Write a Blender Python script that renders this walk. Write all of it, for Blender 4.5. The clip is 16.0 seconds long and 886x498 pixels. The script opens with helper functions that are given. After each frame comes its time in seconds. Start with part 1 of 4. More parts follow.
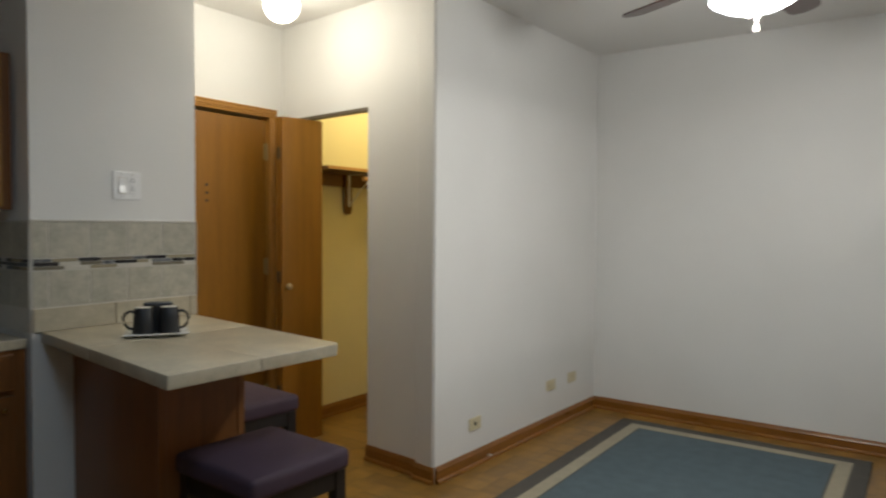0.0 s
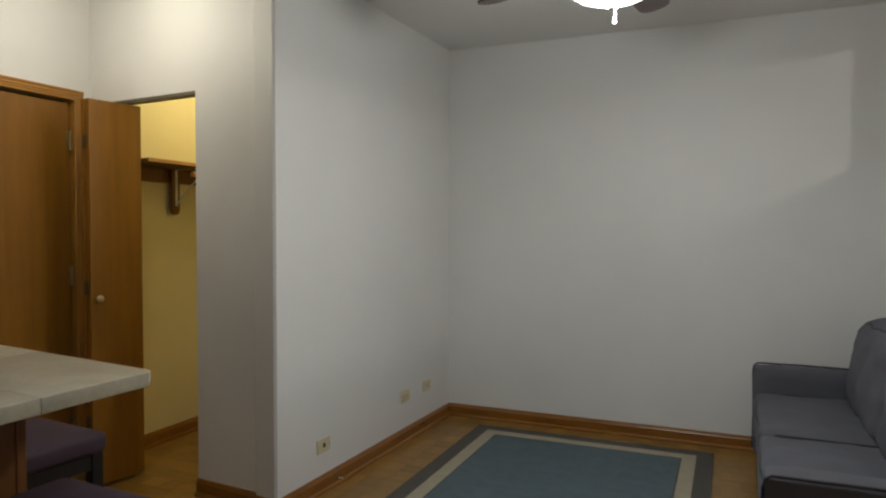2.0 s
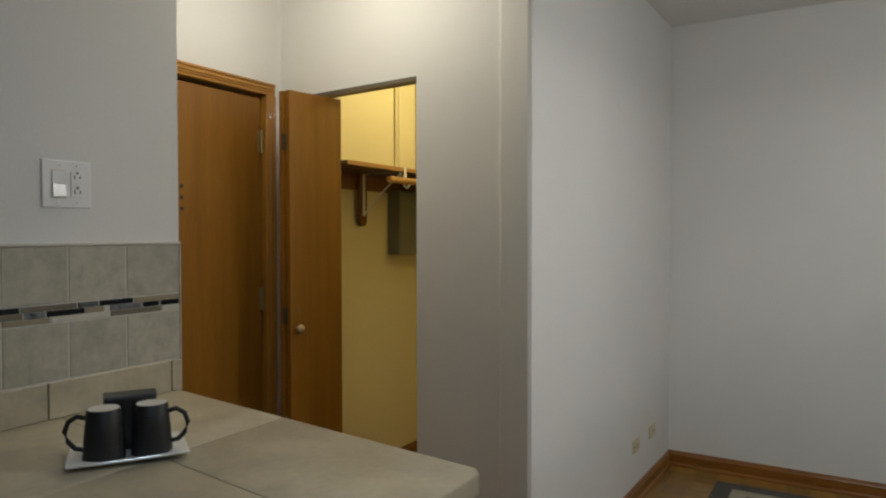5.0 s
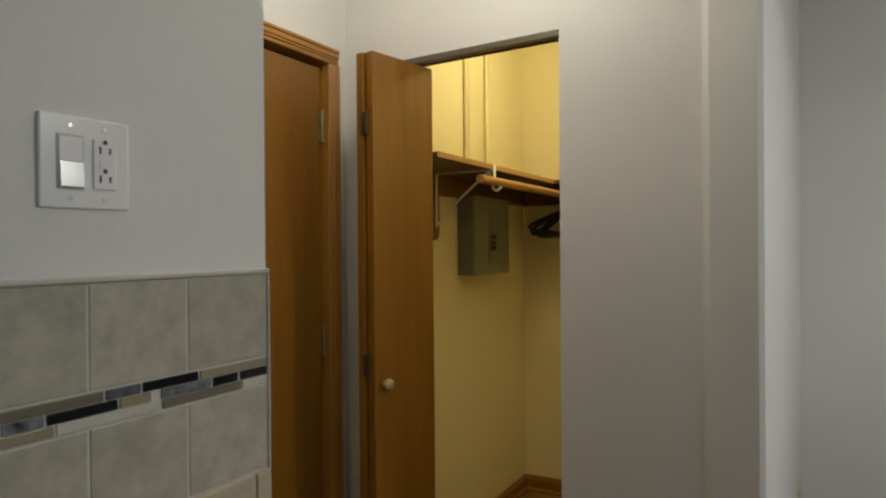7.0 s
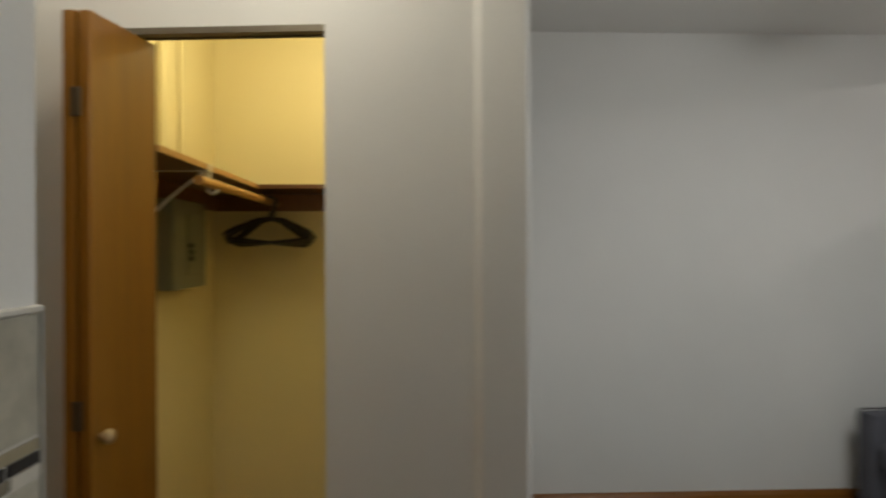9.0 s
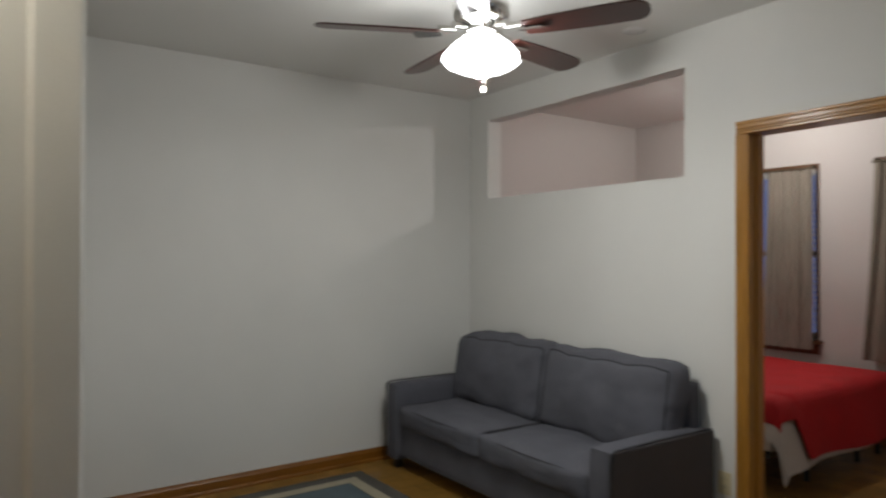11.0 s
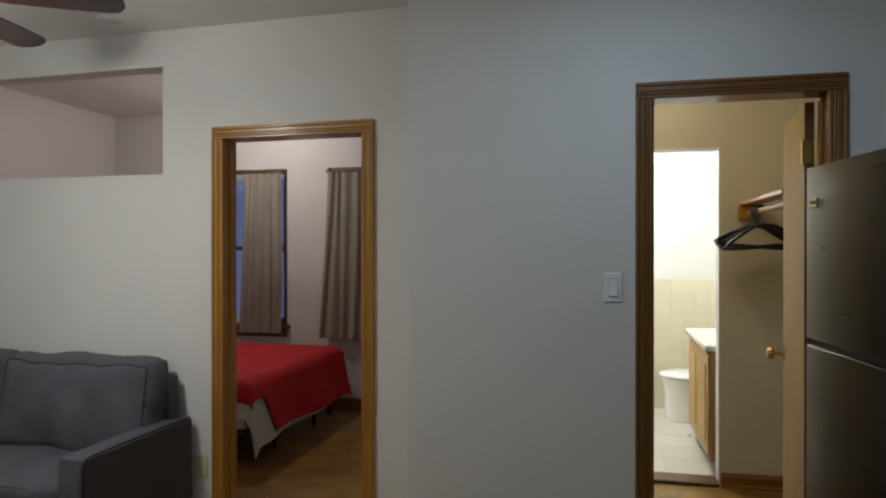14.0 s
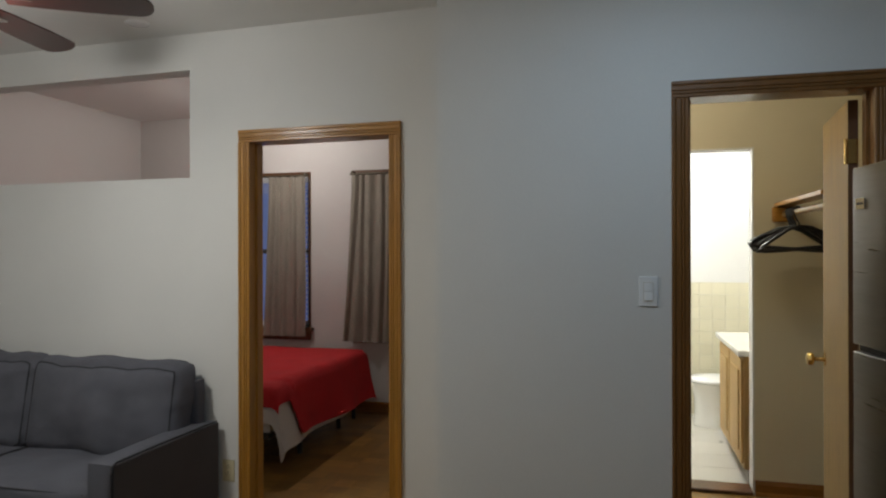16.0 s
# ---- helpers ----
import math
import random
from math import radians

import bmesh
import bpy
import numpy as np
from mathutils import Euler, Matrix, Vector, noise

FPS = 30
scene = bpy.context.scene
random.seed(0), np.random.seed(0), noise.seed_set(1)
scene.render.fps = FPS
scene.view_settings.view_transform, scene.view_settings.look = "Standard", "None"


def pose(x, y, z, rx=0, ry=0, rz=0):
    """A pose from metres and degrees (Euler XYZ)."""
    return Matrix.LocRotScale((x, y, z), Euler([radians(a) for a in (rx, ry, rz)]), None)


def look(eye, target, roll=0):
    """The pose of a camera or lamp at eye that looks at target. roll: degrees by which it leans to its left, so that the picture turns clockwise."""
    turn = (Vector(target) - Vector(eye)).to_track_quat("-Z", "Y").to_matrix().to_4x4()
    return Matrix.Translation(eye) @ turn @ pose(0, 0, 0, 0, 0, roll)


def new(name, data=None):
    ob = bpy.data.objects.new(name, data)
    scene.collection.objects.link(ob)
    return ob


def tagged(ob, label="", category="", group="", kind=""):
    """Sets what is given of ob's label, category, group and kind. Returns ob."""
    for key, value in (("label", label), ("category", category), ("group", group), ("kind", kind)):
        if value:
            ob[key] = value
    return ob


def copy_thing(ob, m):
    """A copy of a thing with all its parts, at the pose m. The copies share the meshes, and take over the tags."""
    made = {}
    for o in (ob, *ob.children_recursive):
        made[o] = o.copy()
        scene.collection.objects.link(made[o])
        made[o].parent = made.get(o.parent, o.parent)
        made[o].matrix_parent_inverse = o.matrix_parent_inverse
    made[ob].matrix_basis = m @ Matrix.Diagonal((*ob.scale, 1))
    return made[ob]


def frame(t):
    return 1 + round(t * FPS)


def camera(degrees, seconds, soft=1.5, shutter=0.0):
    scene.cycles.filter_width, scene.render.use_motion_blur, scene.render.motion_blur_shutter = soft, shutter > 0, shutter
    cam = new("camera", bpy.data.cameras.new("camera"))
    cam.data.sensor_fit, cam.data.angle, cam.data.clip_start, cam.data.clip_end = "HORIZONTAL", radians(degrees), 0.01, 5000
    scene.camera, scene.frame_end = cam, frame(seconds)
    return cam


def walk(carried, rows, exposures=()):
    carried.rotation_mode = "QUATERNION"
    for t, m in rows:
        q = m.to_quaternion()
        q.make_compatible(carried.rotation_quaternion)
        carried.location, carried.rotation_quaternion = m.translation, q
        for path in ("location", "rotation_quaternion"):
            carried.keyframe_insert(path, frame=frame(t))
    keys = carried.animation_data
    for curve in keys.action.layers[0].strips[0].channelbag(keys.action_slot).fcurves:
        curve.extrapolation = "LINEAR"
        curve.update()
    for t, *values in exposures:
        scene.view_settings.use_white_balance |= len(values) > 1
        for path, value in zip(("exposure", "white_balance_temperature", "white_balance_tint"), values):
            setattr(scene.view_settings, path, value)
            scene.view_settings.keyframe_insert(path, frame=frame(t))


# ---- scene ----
cam = camera(66.8, 16.0, soft=2.2, shutter=0.5)
PATH = [
    (0, (0.973, 0.476, 1.365), (-0.199, 2.095, 1.297), 0.35),
    (0.5, (0.983, 0.484, 1.352), (-0.002, 2.224, 1.294), 0.33),
    (1, (0.968, 0.484, 1.374), (0.106, 2.288, 1.313), 0.21),
    (1.5, (0.924, 0.544, 1.361), (0.124, 2.376, 1.308), 0.24),
    (2, (0.812, 0.741, 1.360), (0.028, 2.580, 1.299), 0.11),
    (2.5, (0.712, 0.873, 1.361), (-0.078, 2.710, 1.305), 0.01),
    (3, (0.596, 0.881, 1.385), (-0.272, 2.682, 1.327), -0.03),
    (3.5, (0.416, 0.904, 1.388), (-0.580, 2.638, 1.342), -0.45),
    (4, (0.222, 0.956, 1.404), (-0.812, 2.667, 1.357), -0.24),
    (4.2, (0.154, 0.972, 1.404), (-0.881, 2.683, 1.356), -0.16),
    (6.3, (-0.754, 1.363, 1.422), (-1.745, 3.099, 1.401), -0.22),
    (6.5, (-0.854, 1.427, 1.425), (-1.832, 3.172, 1.412), -0.36),
    (7, (-1.023, 1.488, 1.419), (-1.981, 3.244, 1.410), -0.45),
    (7.5, (-1.189, 1.512, 1.444), (-1.978, 3.350, 1.439), -0.46),
    (8, (-1.288, 1.597, 1.445), (-1.888, 3.505, 1.453), -0.30),
    (8.5, (-1.349, 1.612, 1.435), (-1.754, 3.593, 1.443), -0.08),
    (9, (-1.417, 1.562, 1.448), (-1.338, 3.560, 1.445), -0.21),
    (9.2, (-1.424, 1.518, 1.434), (-1.135, 3.497, 1.450), 0.04),
    (11.3, (-1.387, 1.087, 1.452), (-0.059, 2.582, 1.453), 0.17),
    (11.5, (-1.381, 1.073, 1.467), (0.077, 2.441, 1.462), 0.25),
    (12, (-1.407, 0.977, 1.440), (0.298, 2.023, 1.445), 0.19),
    (12.5, (-1.411, 0.940, 1.432), (0.449, 1.673, 1.436), 0.13),
    (13, (-1.452, 0.950, 1.432), (0.479, 1.471, 1.430), 0.06),
    (13.5, (-1.493, 0.978, 1.456), (0.454, 1.435, 1.449), -0.04),
    (14, (-1.490, 0.998, 1.467), (0.459, 1.444, 1.461), -0.02),
    (14.5, (-1.493, 1.011, 1.474), (0.455, 1.466, 1.470), -0.02),
    (15, (-1.490, 1.021, 1.477), (0.454, 1.491, 1.476), -0.05),
    (15.5, (-1.465, 1.029, 1.474), (0.474, 1.517, 1.474), -0.09),
    (16, (-1.455, 1.049, 1.471), (0.481, 1.552, 1.472), -0.14),
]
walk(cam, [(t, look(eye, target, roll)) for t, eye, target, roll in PATH],
     exposures=[(0, 0.10), (0.5, -0.12), (1.5, -0.40), (2.0, -0.34), (3.0, -0.36), (4.0, -0.36), (7.0, -0.28), (9.0, -0.32), (12.0, -0.46), (13.0, -0.60), (16.0, -0.56)])

# ---------- world, lights, exposure ----------
world = bpy.data.worlds.new("dusk")
scene.world = world
world.use_nodes = True
_sky = world.node_tree.nodes.new("ShaderNodeTexSky")
_sky.sky_type = "NISHITA"
_sky.sun_disc = False
_sky.sun_elevation, _sky.sun_rotation = radians(6), radians(150)
_bg = world.node_tree.nodes["Background"]
_bg.inputs["Strength"].default_value = 0.06
world.node_tree.links.new(_sky.outputs[0], _bg.inputs["Color"])


def lamp(name, place, watts, colour, radius=0.06, kind="POINT", size=(0.3, 0.3)):
    d = bpy.data.lights.new(name, kind)
    d.energy, d.color = watts, colour
    if kind == "POINT":
        d.shadow_soft_size = radius
    else:
        d.shape, d.size, d.size_y = "RECTANGLE", size[0], size[1]
    ob = new(name, d)
    ob.location = place
    return ob


lamp("fan_bulb_light", (0.39, 3.356, 2.285), 15, (0.95, 0.95, 0.89), 0.07)
lamp("fan_bowl_light", (0.39, 3.356, 2.212), 14, (0.95, 0.95, 0.89), 0, "AREA", (0.22, 0.22))
lamp("globe_bulb_light", (-1.80, 2.855, 2.40), 6.0, (1.0, 0.92, 0.70), 0.09)
lamp("kitchen_tube_light", (0.20, 0.85, 2.59), 11.0, (0.57, 0.79, 1.0), 0, "AREA", (0.25, 0.5))
lamp("closet_bulb_light", (-1.80, 4.30, 2.50), 17.5, (1.0, 0.87, 0.46), 0.10)
lamp("bath_bulb_light", (3.9, 0.90, 2.45), 84, (0.96, 0.99, 0.97), 0.12)
lamp("hall_bulb_light", (2.1, 0.9, 2.50), 14, (1.0, 0.90, 0.66), 0.08)
lamp("bedroom_bulb_light", (3.40, 3.90, 2.62), 42, (1.0, 0.94, 0.88), 0.05)


# ---------- materials ----------
def mat(name, base, rough=0.6, metal=0.0, vary=0.08, scale=6.0, bump=0.1, bump_scale=60.0, stretch=None, dark=None, coat=0.0, each=0.0, island=0.0):
    """A node material: colour varied at two scales, fine relief, rougher and smoother patches."""
    m = bpy.data.materials.new(name)
    m.use_nodes = True
    nt = m.node_tree
    n, l = nt.nodes, nt.links
    b = n["Principled BSDF"]
    b.inputs["Metallic"].default_value = metal
    b.inputs["Coat Weight"].default_value = coat
    co = n.new("ShaderNodeTexCoord")
    mp = n.new("ShaderNodeMapping")
    l.new(co.outputs["Object"], mp.inputs["Vector"])
    if stretch:
        mp.inputs["Scale"].default_value = stretch
    big = n.new("ShaderNodeTexNoise")
    big.inputs["Scale"].default_value, big.inputs["Detail"].default_value = scale, 5
    fine = n.new("ShaderNodeTexNoise")
    fine.inputs["Scale"].default_value, fine.inputs["Detail"].default_value = bump_scale, 4
    l.new(mp.outputs[0], big.inputs["Vector"])
    l.new(mp.outputs[0], fine.inputs["Vector"])
    if each:
        info = n.new("ShaderNodeObjectInfo")
        off = n.new("ShaderNodeVectorMath")
        off.operation = "SCALE"
        off.inputs[0].default_value = (7.0, 11.0, 5.0)
        l.new(info.outputs["Random"], off.inputs["Scale"])
        l.new(off.outputs[0], mp.inputs["Location"])
    ramp = n.new("ShaderNodeValToRGB")
    lo = dark or tuple(c * (1 - vary) for c in base)
    hi = tuple(min(1, c * (1 + vary * 0.6)) for c in base)
    ramp.color_ramp.elements[0].position, ramp.color_ramp.elements[1].position = 0.3, 0.7
    ramp.color_ramp.elements[0].color, ramp.color_ramp.elements[1].color = (*lo, 1), (*hi, 1)
    mix = n.new("ShaderNodeMath")
    mix.operation = "MULTIPLY_ADD"
    mix.inputs[1].default_value, mix.inputs[2].default_value = 0.35, 0.0
    add = n.new("ShaderNodeMath")
    add.operation = "MULTIPLY_ADD"
    add.inputs[1].default_value = 0.65
    l.new(fine.outputs["Fac"], mix.inputs[0])
    l.new(big.outputs["Fac"], add.inputs[0])
    l.new(mix.outputs[0], add.inputs[2])
    l.new(add.outputs[0], ramp.inputs["Fac"])
    colour = ramp.outputs["Color"]
    if each:
        hsv = n.new("ShaderNodeHueSaturation")
        rng = n.new("ShaderNodeMapRange")
        rng.inputs["To Min"].default_value, rng.inputs["To Max"].default_value = 1 - each, 1 + each
        l.new(info.outputs["Random"], rng.inputs["Value"])
        l.new(rng.outputs[0], hsv.inputs["Value"])
        l.new(colour, hsv.inputs["Color"])
        colour = hsv.outputs[0]
    if island:
        geo = n.new("ShaderNodeNewGeometry")
        hs = n.new("ShaderNodeHueSaturation")
        rg = n.new("ShaderNodeMapRange")
        rg.inputs["To Min"].default_value, rg.inputs["To Max"].default_value = 1 - island, 1 + island
        l.new(geo.outputs["Random Per Island"], rg.inputs["Value"])
        l.new(rg.outputs[0], hs.inputs["Value"])
        l.new(colour, hs.inputs["Color"])
        colour = hs.outputs[0]
    l.new(colour, b.inputs["Base Color"])
    rr = n.new("ShaderNodeMapRange")
    rr.inputs["To Min"].default_value, rr.inputs["To Max"].default_value = max(0.02, rough - 0.08), min(1, rough + 0.08)
    l.new(big.outputs["Fac"], rr.inputs["Value"])
    l.new(rr.outputs[0], b.inputs["Roughness"])
    if bump:
        bp = n.new("ShaderNodeBump")
        bp.inputs["Strength"].default_value, bp.inputs["Distance"].default_value = bump, 0.003
        l.new(fine.outputs["Fac"], bp.inputs["Height"])
        l.new(bp.outputs[0], b.inputs["Normal"])
    return m


def glow(name, colour, strength):
    m = bpy.data.materials.new(name)
    m.use_nodes = True
    b = m.node_tree.nodes["Principled BSDF"]
    b.inputs["Base Color"].default_value = (*colour, 1)
    b.inputs["Emission Color"].default_value = (*colour, 1)
    b.inputs["Emission Strength"].default_value = strength
    b.inputs["Roughness"].default_value = 0.25
    return m


PAINT = mat("white_wall_paint", (0.745, 0.738, 0.715), 0.55, vary=0.05, scale=1.6, bump=0.12, bump_scale=140)
CEIL = mat("ceiling_paint", (0.80, 0.79, 0.77), 0.8, vary=0.03, scale=1.0, bump=0.1, bump_scale=120)
CREAM = mat("cream_wall_paint", (0.79, 0.69, 0.42), 0.55, vary=0.03, scale=1.4, bump=0.1, bump_scale=140)
TAN = mat("tan_wall_paint", (0.66, 0.59, 0.44), 0.55, vary=0.03, scale=1.4, bump=0.1, bump_scale=140)
ROSE = mat("pale_rose_wall_paint", (0.61, 0.58, 0.56), 0.6, vary=0.03, scale=1.2, bump=0.1, bump_scale=140)
OAK = mat("varnished_oak", (0.42, 0.195, 0.031), 0.32, vary=0.3, scale=4, bump=0.12, bump_scale=26, stretch=(9, 9, 0.6), coat=0.3)
OAKH = mat("varnished_oak_level", (0.42, 0.195, 0.031), 0.32, vary=0.3, scale=4, bump=0.12, bump_scale=26, stretch=(0.6, 0.6, 9), coat=0.3)
VENEER = mat("honey_veneer", (0.255, 0.107, 0.008), 0.42, vary=0.24, scale=3, bump=0.05, bump_scale=30, stretch=(6, 6, 0.5), coat=0.06)
WALNUT = mat("dark_stained_oak", (0.115, 0.05, 0.02), 0.35, vary=0.35, scale=4, bump=0.12, bump_scale=26, stretch=(9, 9, 0.6), coat=0.2)
BASE = mat("baseboard_oak", (0.24, 0.092, 0.012), 0.3, vary=0.3, scale=3, bump=0.1, bump_scale=26, stretch=(1.2, 1.2, 9), coat=0.3)
CABWOOD = mat("cabinet_oak", (0.22, 0.085, 0.022), 0.4, vary=0.25, scale=4, bump=0.1, bump_scale=28, stretch=(8, 8, 0.6), coat=0.1)
PARQUET = mat("parquet_oak", (0.25, 0.132, 0.027), 0.36, vary=0.2, scale=3, bump=0.0, bump_scale=30, stretch=(7, 0.8, 1), coat=0.1, each=0.22, island=0.16)
SCREED = mat("parquet_joint", (0.17, 0.075, 0.014), 0.5, vary=0.2, scale=3)
TILEM = mat("stone_look_tile", (0.455, 0.428, 0.345), 0.35, vary=0.26, scale=22, bump=0.05, bump_scale=60, each=0.05)
GROUT = mat("pale_grout", (0.60, 0.575, 0.52), 0.8, vary=0.06, scale=20, bump=0.2, bump_scale=150)
COUNTER = mat("cream_stone_counter", (0.47, 0.415, 0.305), 0.36, vary=0.24, scale=9, bump=0.0, bump_scale=50, each=0.02)
WHITEP = mat("white_plastic", (0.86, 0.86, 0.86), 0.17, vary=0.02, bump=0.0)
IVORY = mat("ivory_plastic", (0.62, 0.55, 0.36), 0.35, vary=0.03, bump=0.0)
BLACK = mat("black_plastic", (0.018, 0.018, 0.02), 0.35, vary=0.1, bump=0.02)
SLOT = mat("dark_slot", (0.03, 0.028, 0.025), 0.6, vary=0.1, bump=0.0)
STEEL = mat("brushed_steel", (0.070, 0.060, 0.050), 0.30, metal=0.9, vary=0.02, scale=3, bump=0.0, bump_scale=40, stretch=(1, 1, 20))
AGED = mat("aged_steel", (0.11, 0.095, 0.068), 0.45, metal=0.8, bump=0.0)
CHROME = mat("chrome", (0.75, 0.74, 0.72), 0.15, metal=1.0, vary=0.03, bump=0.0)
BRASS = mat("polished_brass", (0.70, 0.50, 0.20), 0.2, metal=1.0, vary=0.05, bump=0.0)
SOFA = mat("slate_grey_weave", (0.095, 0.096, 0.116), 0.92, vary=0.22, scale=7, bump=0.6, bump_scale=420)
# slate weave again, darkened to paint in the shade on the sofa's side
SOFASHADE = mat("shaded_slate_sofa_side", (0.078, 0.069, 0.070), 0.9, vary=0.15, scale=5, bump=0.4, bump_scale=420)
PURPLE = mat("aubergine_vinyl", (0.055, 0.031, 0.050), 0.75, vary=0.18, scale=7, bump=0.12, bump_scale=160)
LEG = mat("espresso_wood", (0.014, 0.011, 0.010), 0.4, vary=0.2, bump=0.05)
RUGB = mat("rug_slate_blue", (0.076, 0.108, 0.124), 0.97, vary=0.2, scale=14, bump=0.6, bump_scale=380)
RUGT = mat("rug_sand", (0.33, 0.29, 0.21), 0.97, vary=0.15, scale=14, bump=0.6, bump_scale=380)
RUGD = mat("rug_charcoal", (0.075, 0.068, 0.058), 0.97, vary=0.2, scale=14, bump=0.6, bump_scale=380)
RED = mat("red_blanket", (0.48, 0.010, 0.014), 0.9, vary=0.2, scale=5, bump=0.5, bump_scale=300)
SHEET = mat("white_sheet", (0.55, 0.51, 0.46), 0.85, vary=0.06, scale=4, bump=0.2, bump_scale=100)
DRAPE = mat("taupe_curtain", (0.255, 0.225, 0.185), 0.9, vary=0.14, scale=5, bump=0.3, bump_scale=260)
PORC = mat("porcelain", (0.84, 0.83, 0.80), 0.12, vary=0.01, bump=0.0)
BTILE = mat("cream_bath_tile", (0.72, 0.68, 0.52), 0.2, vary=0.03, scale=4, bump=0.0, each=0.03)
BFLOOR = mat("pale_floor_tile", (0.62, 0.60, 0.54), 0.3, vary=0.06, scale=5, bump=0.0, each=0.04)
ANTIQUE = mat("antique_brass", (0.42, 0.34, 0.18), 0.35, metal=0.9, bump=0.0)
PALEOAK = mat("pale_vanity_oak", (0.50, 0.32, 0.12), 0.5, vary=0.2, scale=4, bump=0.08, bump_scale=28, stretch=(8, 8, 0.6))
DOOROAK = mat("golden_door_oak", (0.36, 0.235, 0.082), 0.6, vary=0.25, scale=4, bump=0.08, bump_scale=28, stretch=(8, 8, 0.6))
WELT = mat("dark_sofa_welt", (0.03, 0.029, 0.034), 0.9, vary=0.15, scale=8, bump=0.3, bump_scale=420)
LIGHTOAK = mat("light_oak", (0.33, 0.20, 0.058), 0.45, vary=0.2, scale=4, bump=0.08, bump_scale=28, stretch=(8, 8, 0.6))
BROWNOAK = mat("brown_stained_oak", (0.20, 0.088, 0.024), 0.35, vary=0.18, scale=4, bump=0.1, bump_scale=26, stretch=(9, 9, 0.6), coat=0.2)
MAHOG = mat("mahogany_blade", (0.055, 0.017, 0.013), 0.3, vary=0.3, scale=4, bump=0.03, bump_scale=30, stretch=(1, 8, 1), coat=0.3)
GREYM = mat("grey_enamel", (0.18, 0.18, 0.135), 0.5, vary=0.06, scale=4, bump=0.03)
MUG = mat("dark_glazed_mug", (0.013, 0.013, 0.015), 0.5, vary=0.1, bump=0.0)
KNOBWOOD = mat("turned_knob_wood", (0.44, 0.31, 0.15), 0.4, vary=0.15, scale=20, bump=0.0)
PINE = mat("pine_rod", (0.50, 0.27, 0.085), 0.4, vary=0.2, scale=4, bump=0.05, stretch=(1, 1, 8))
GLOWFAN = glow("lit_frosted_glass", (0.95, 0.98, 1.0), 9.0)
GLOWGLOBE = glow("lit_globe_glass", (1.0, 0.96, 0.86), 9.0)
DUSK = glow("dusk_sky", (0.22, 0.30, 0.62), 0.55)


# ---------- mesh helpers ----------
def box(bm, x0, y0, z0, x1, y1, z1, bevel=0.0, seg=2):
    """An upright box, optionally with rounded edges, added to bm."""
    vs = [bm.verts.new(p) for p in ((x0, y0, z0), (x1, y0, z0), (x1, y1, z0), (x0, y1, z0), (x0, y0, z1), (x1, y0, z1), (x1, y1, z1), (x0, y1, z1))]
    fs = [bm.faces.new([vs[i] for i in q]) for q in ((0, 3, 2, 1), (4, 5, 6, 7), (0, 1, 5, 4), (1, 2, 6, 5), (2, 3, 7, 6), (3, 0, 4, 7))]
    if bevel:
        es = list({e for f in fs for e in f.edges})
        bmesh.ops.bevel(bm, geom=es, offset=bevel, segments=seg, profile=0.5, affect="EDGES")
    return vs


def cyl(bm, a, b, r0, r1=None, n=20, caps=True):
    """A round bar from a to b."""
    a, b = Vector(a), Vector(b)
    r1 = r0 if r1 is None else r1
    q = (b - a).to_track_quat("Z", "Y").to_matrix()
    rings = []
    for c, r in ((a, r0), (b, r1)):
        rings.append([bm.verts.new(c + q @ Vector((r * math.cos(2 * math.pi * i / n), r * math.sin(2 * math.pi * i / n), 0))) for i in range(n)])
    for i in range(n):
        bm.faces.new((rings[0][i], rings[0][(i + 1) % n], rings[1][(i + 1) % n], rings[1][i]))
    if caps:
        bm.faces.new(rings[0][::-1])
        bm.faces.new(rings[1])


def lathe(bm, profile, n=32, centre=(0, 0, 0)):
    """A body of revolution about z through centre; profile: (radius, height) from bottom to top."""
    rings = []
    for r, z in profile:
        rings.append([bm.verts.new((centre[0] + r * math.cos(2 * math.pi * i / n), centre[1] + r * math.sin(2 * math.pi * i / n), centre[2] + z)) for i in range(n)])
    for a, b in zip(rings, rings[1:]):
        for i in range(n):
            bm.faces.new((a[i], a[(i + 1) % n], b[(i + 1) % n], b[i]))
    bm.faces.new(rings[0][::-1])
    bm.faces.new(rings[-1])


def tube(bm, pts, r, n=8):
    """A bent round bar through pts."""
    pts = [Vector(p) for p in pts]
    rings = []
    for i, p in enumerate(pts):
        d = (pts[min(i + 1, len(pts) - 1)] - pts[max(i - 1, 0)]).normalized()
        q = d.to_track_quat("Z", "Y").to_matrix()
        rings.append([bm.verts.new(p + q @ Vector((r * math.cos(2 * math.pi * k / n), r * math.sin(2 * math.pi * k / n), 0))) for k in range(n)])
    for a, b in zip(rings, rings[1:]):
        for k in range(n):
            bm.faces.new((a[k], a[(k + 1) % n], b[(k + 1) % n], b[k]))
    bm.faces.new(rings[0][::-1])
    bm.faces.new(rings[-1])


def mesh_of(name, bm, material, smooth=None):
    me = bpy.data.meshes.new(name)
    bmesh.ops.recalc_face_normals(bm, faces=bm.faces[:])
    bm.to_mesh(me)
    bm.free()
    me.materials.append(material)
    if smooth:
        me.shade_smooth()
        me.set_sharp_from_angle(angle=radians(smooth))
    return me


def part(name, bm, material, parent=None, label="", smooth=None, m=None):
    """Links bm as one mesh object, under parent where one is given."""
    ob = new(name, mesh_of(name, bm, material, smooth))
    if parent is not None:
        ob.parent = parent
    if m is not None:
        ob.matrix_basis = m
    return tagged(ob, label)


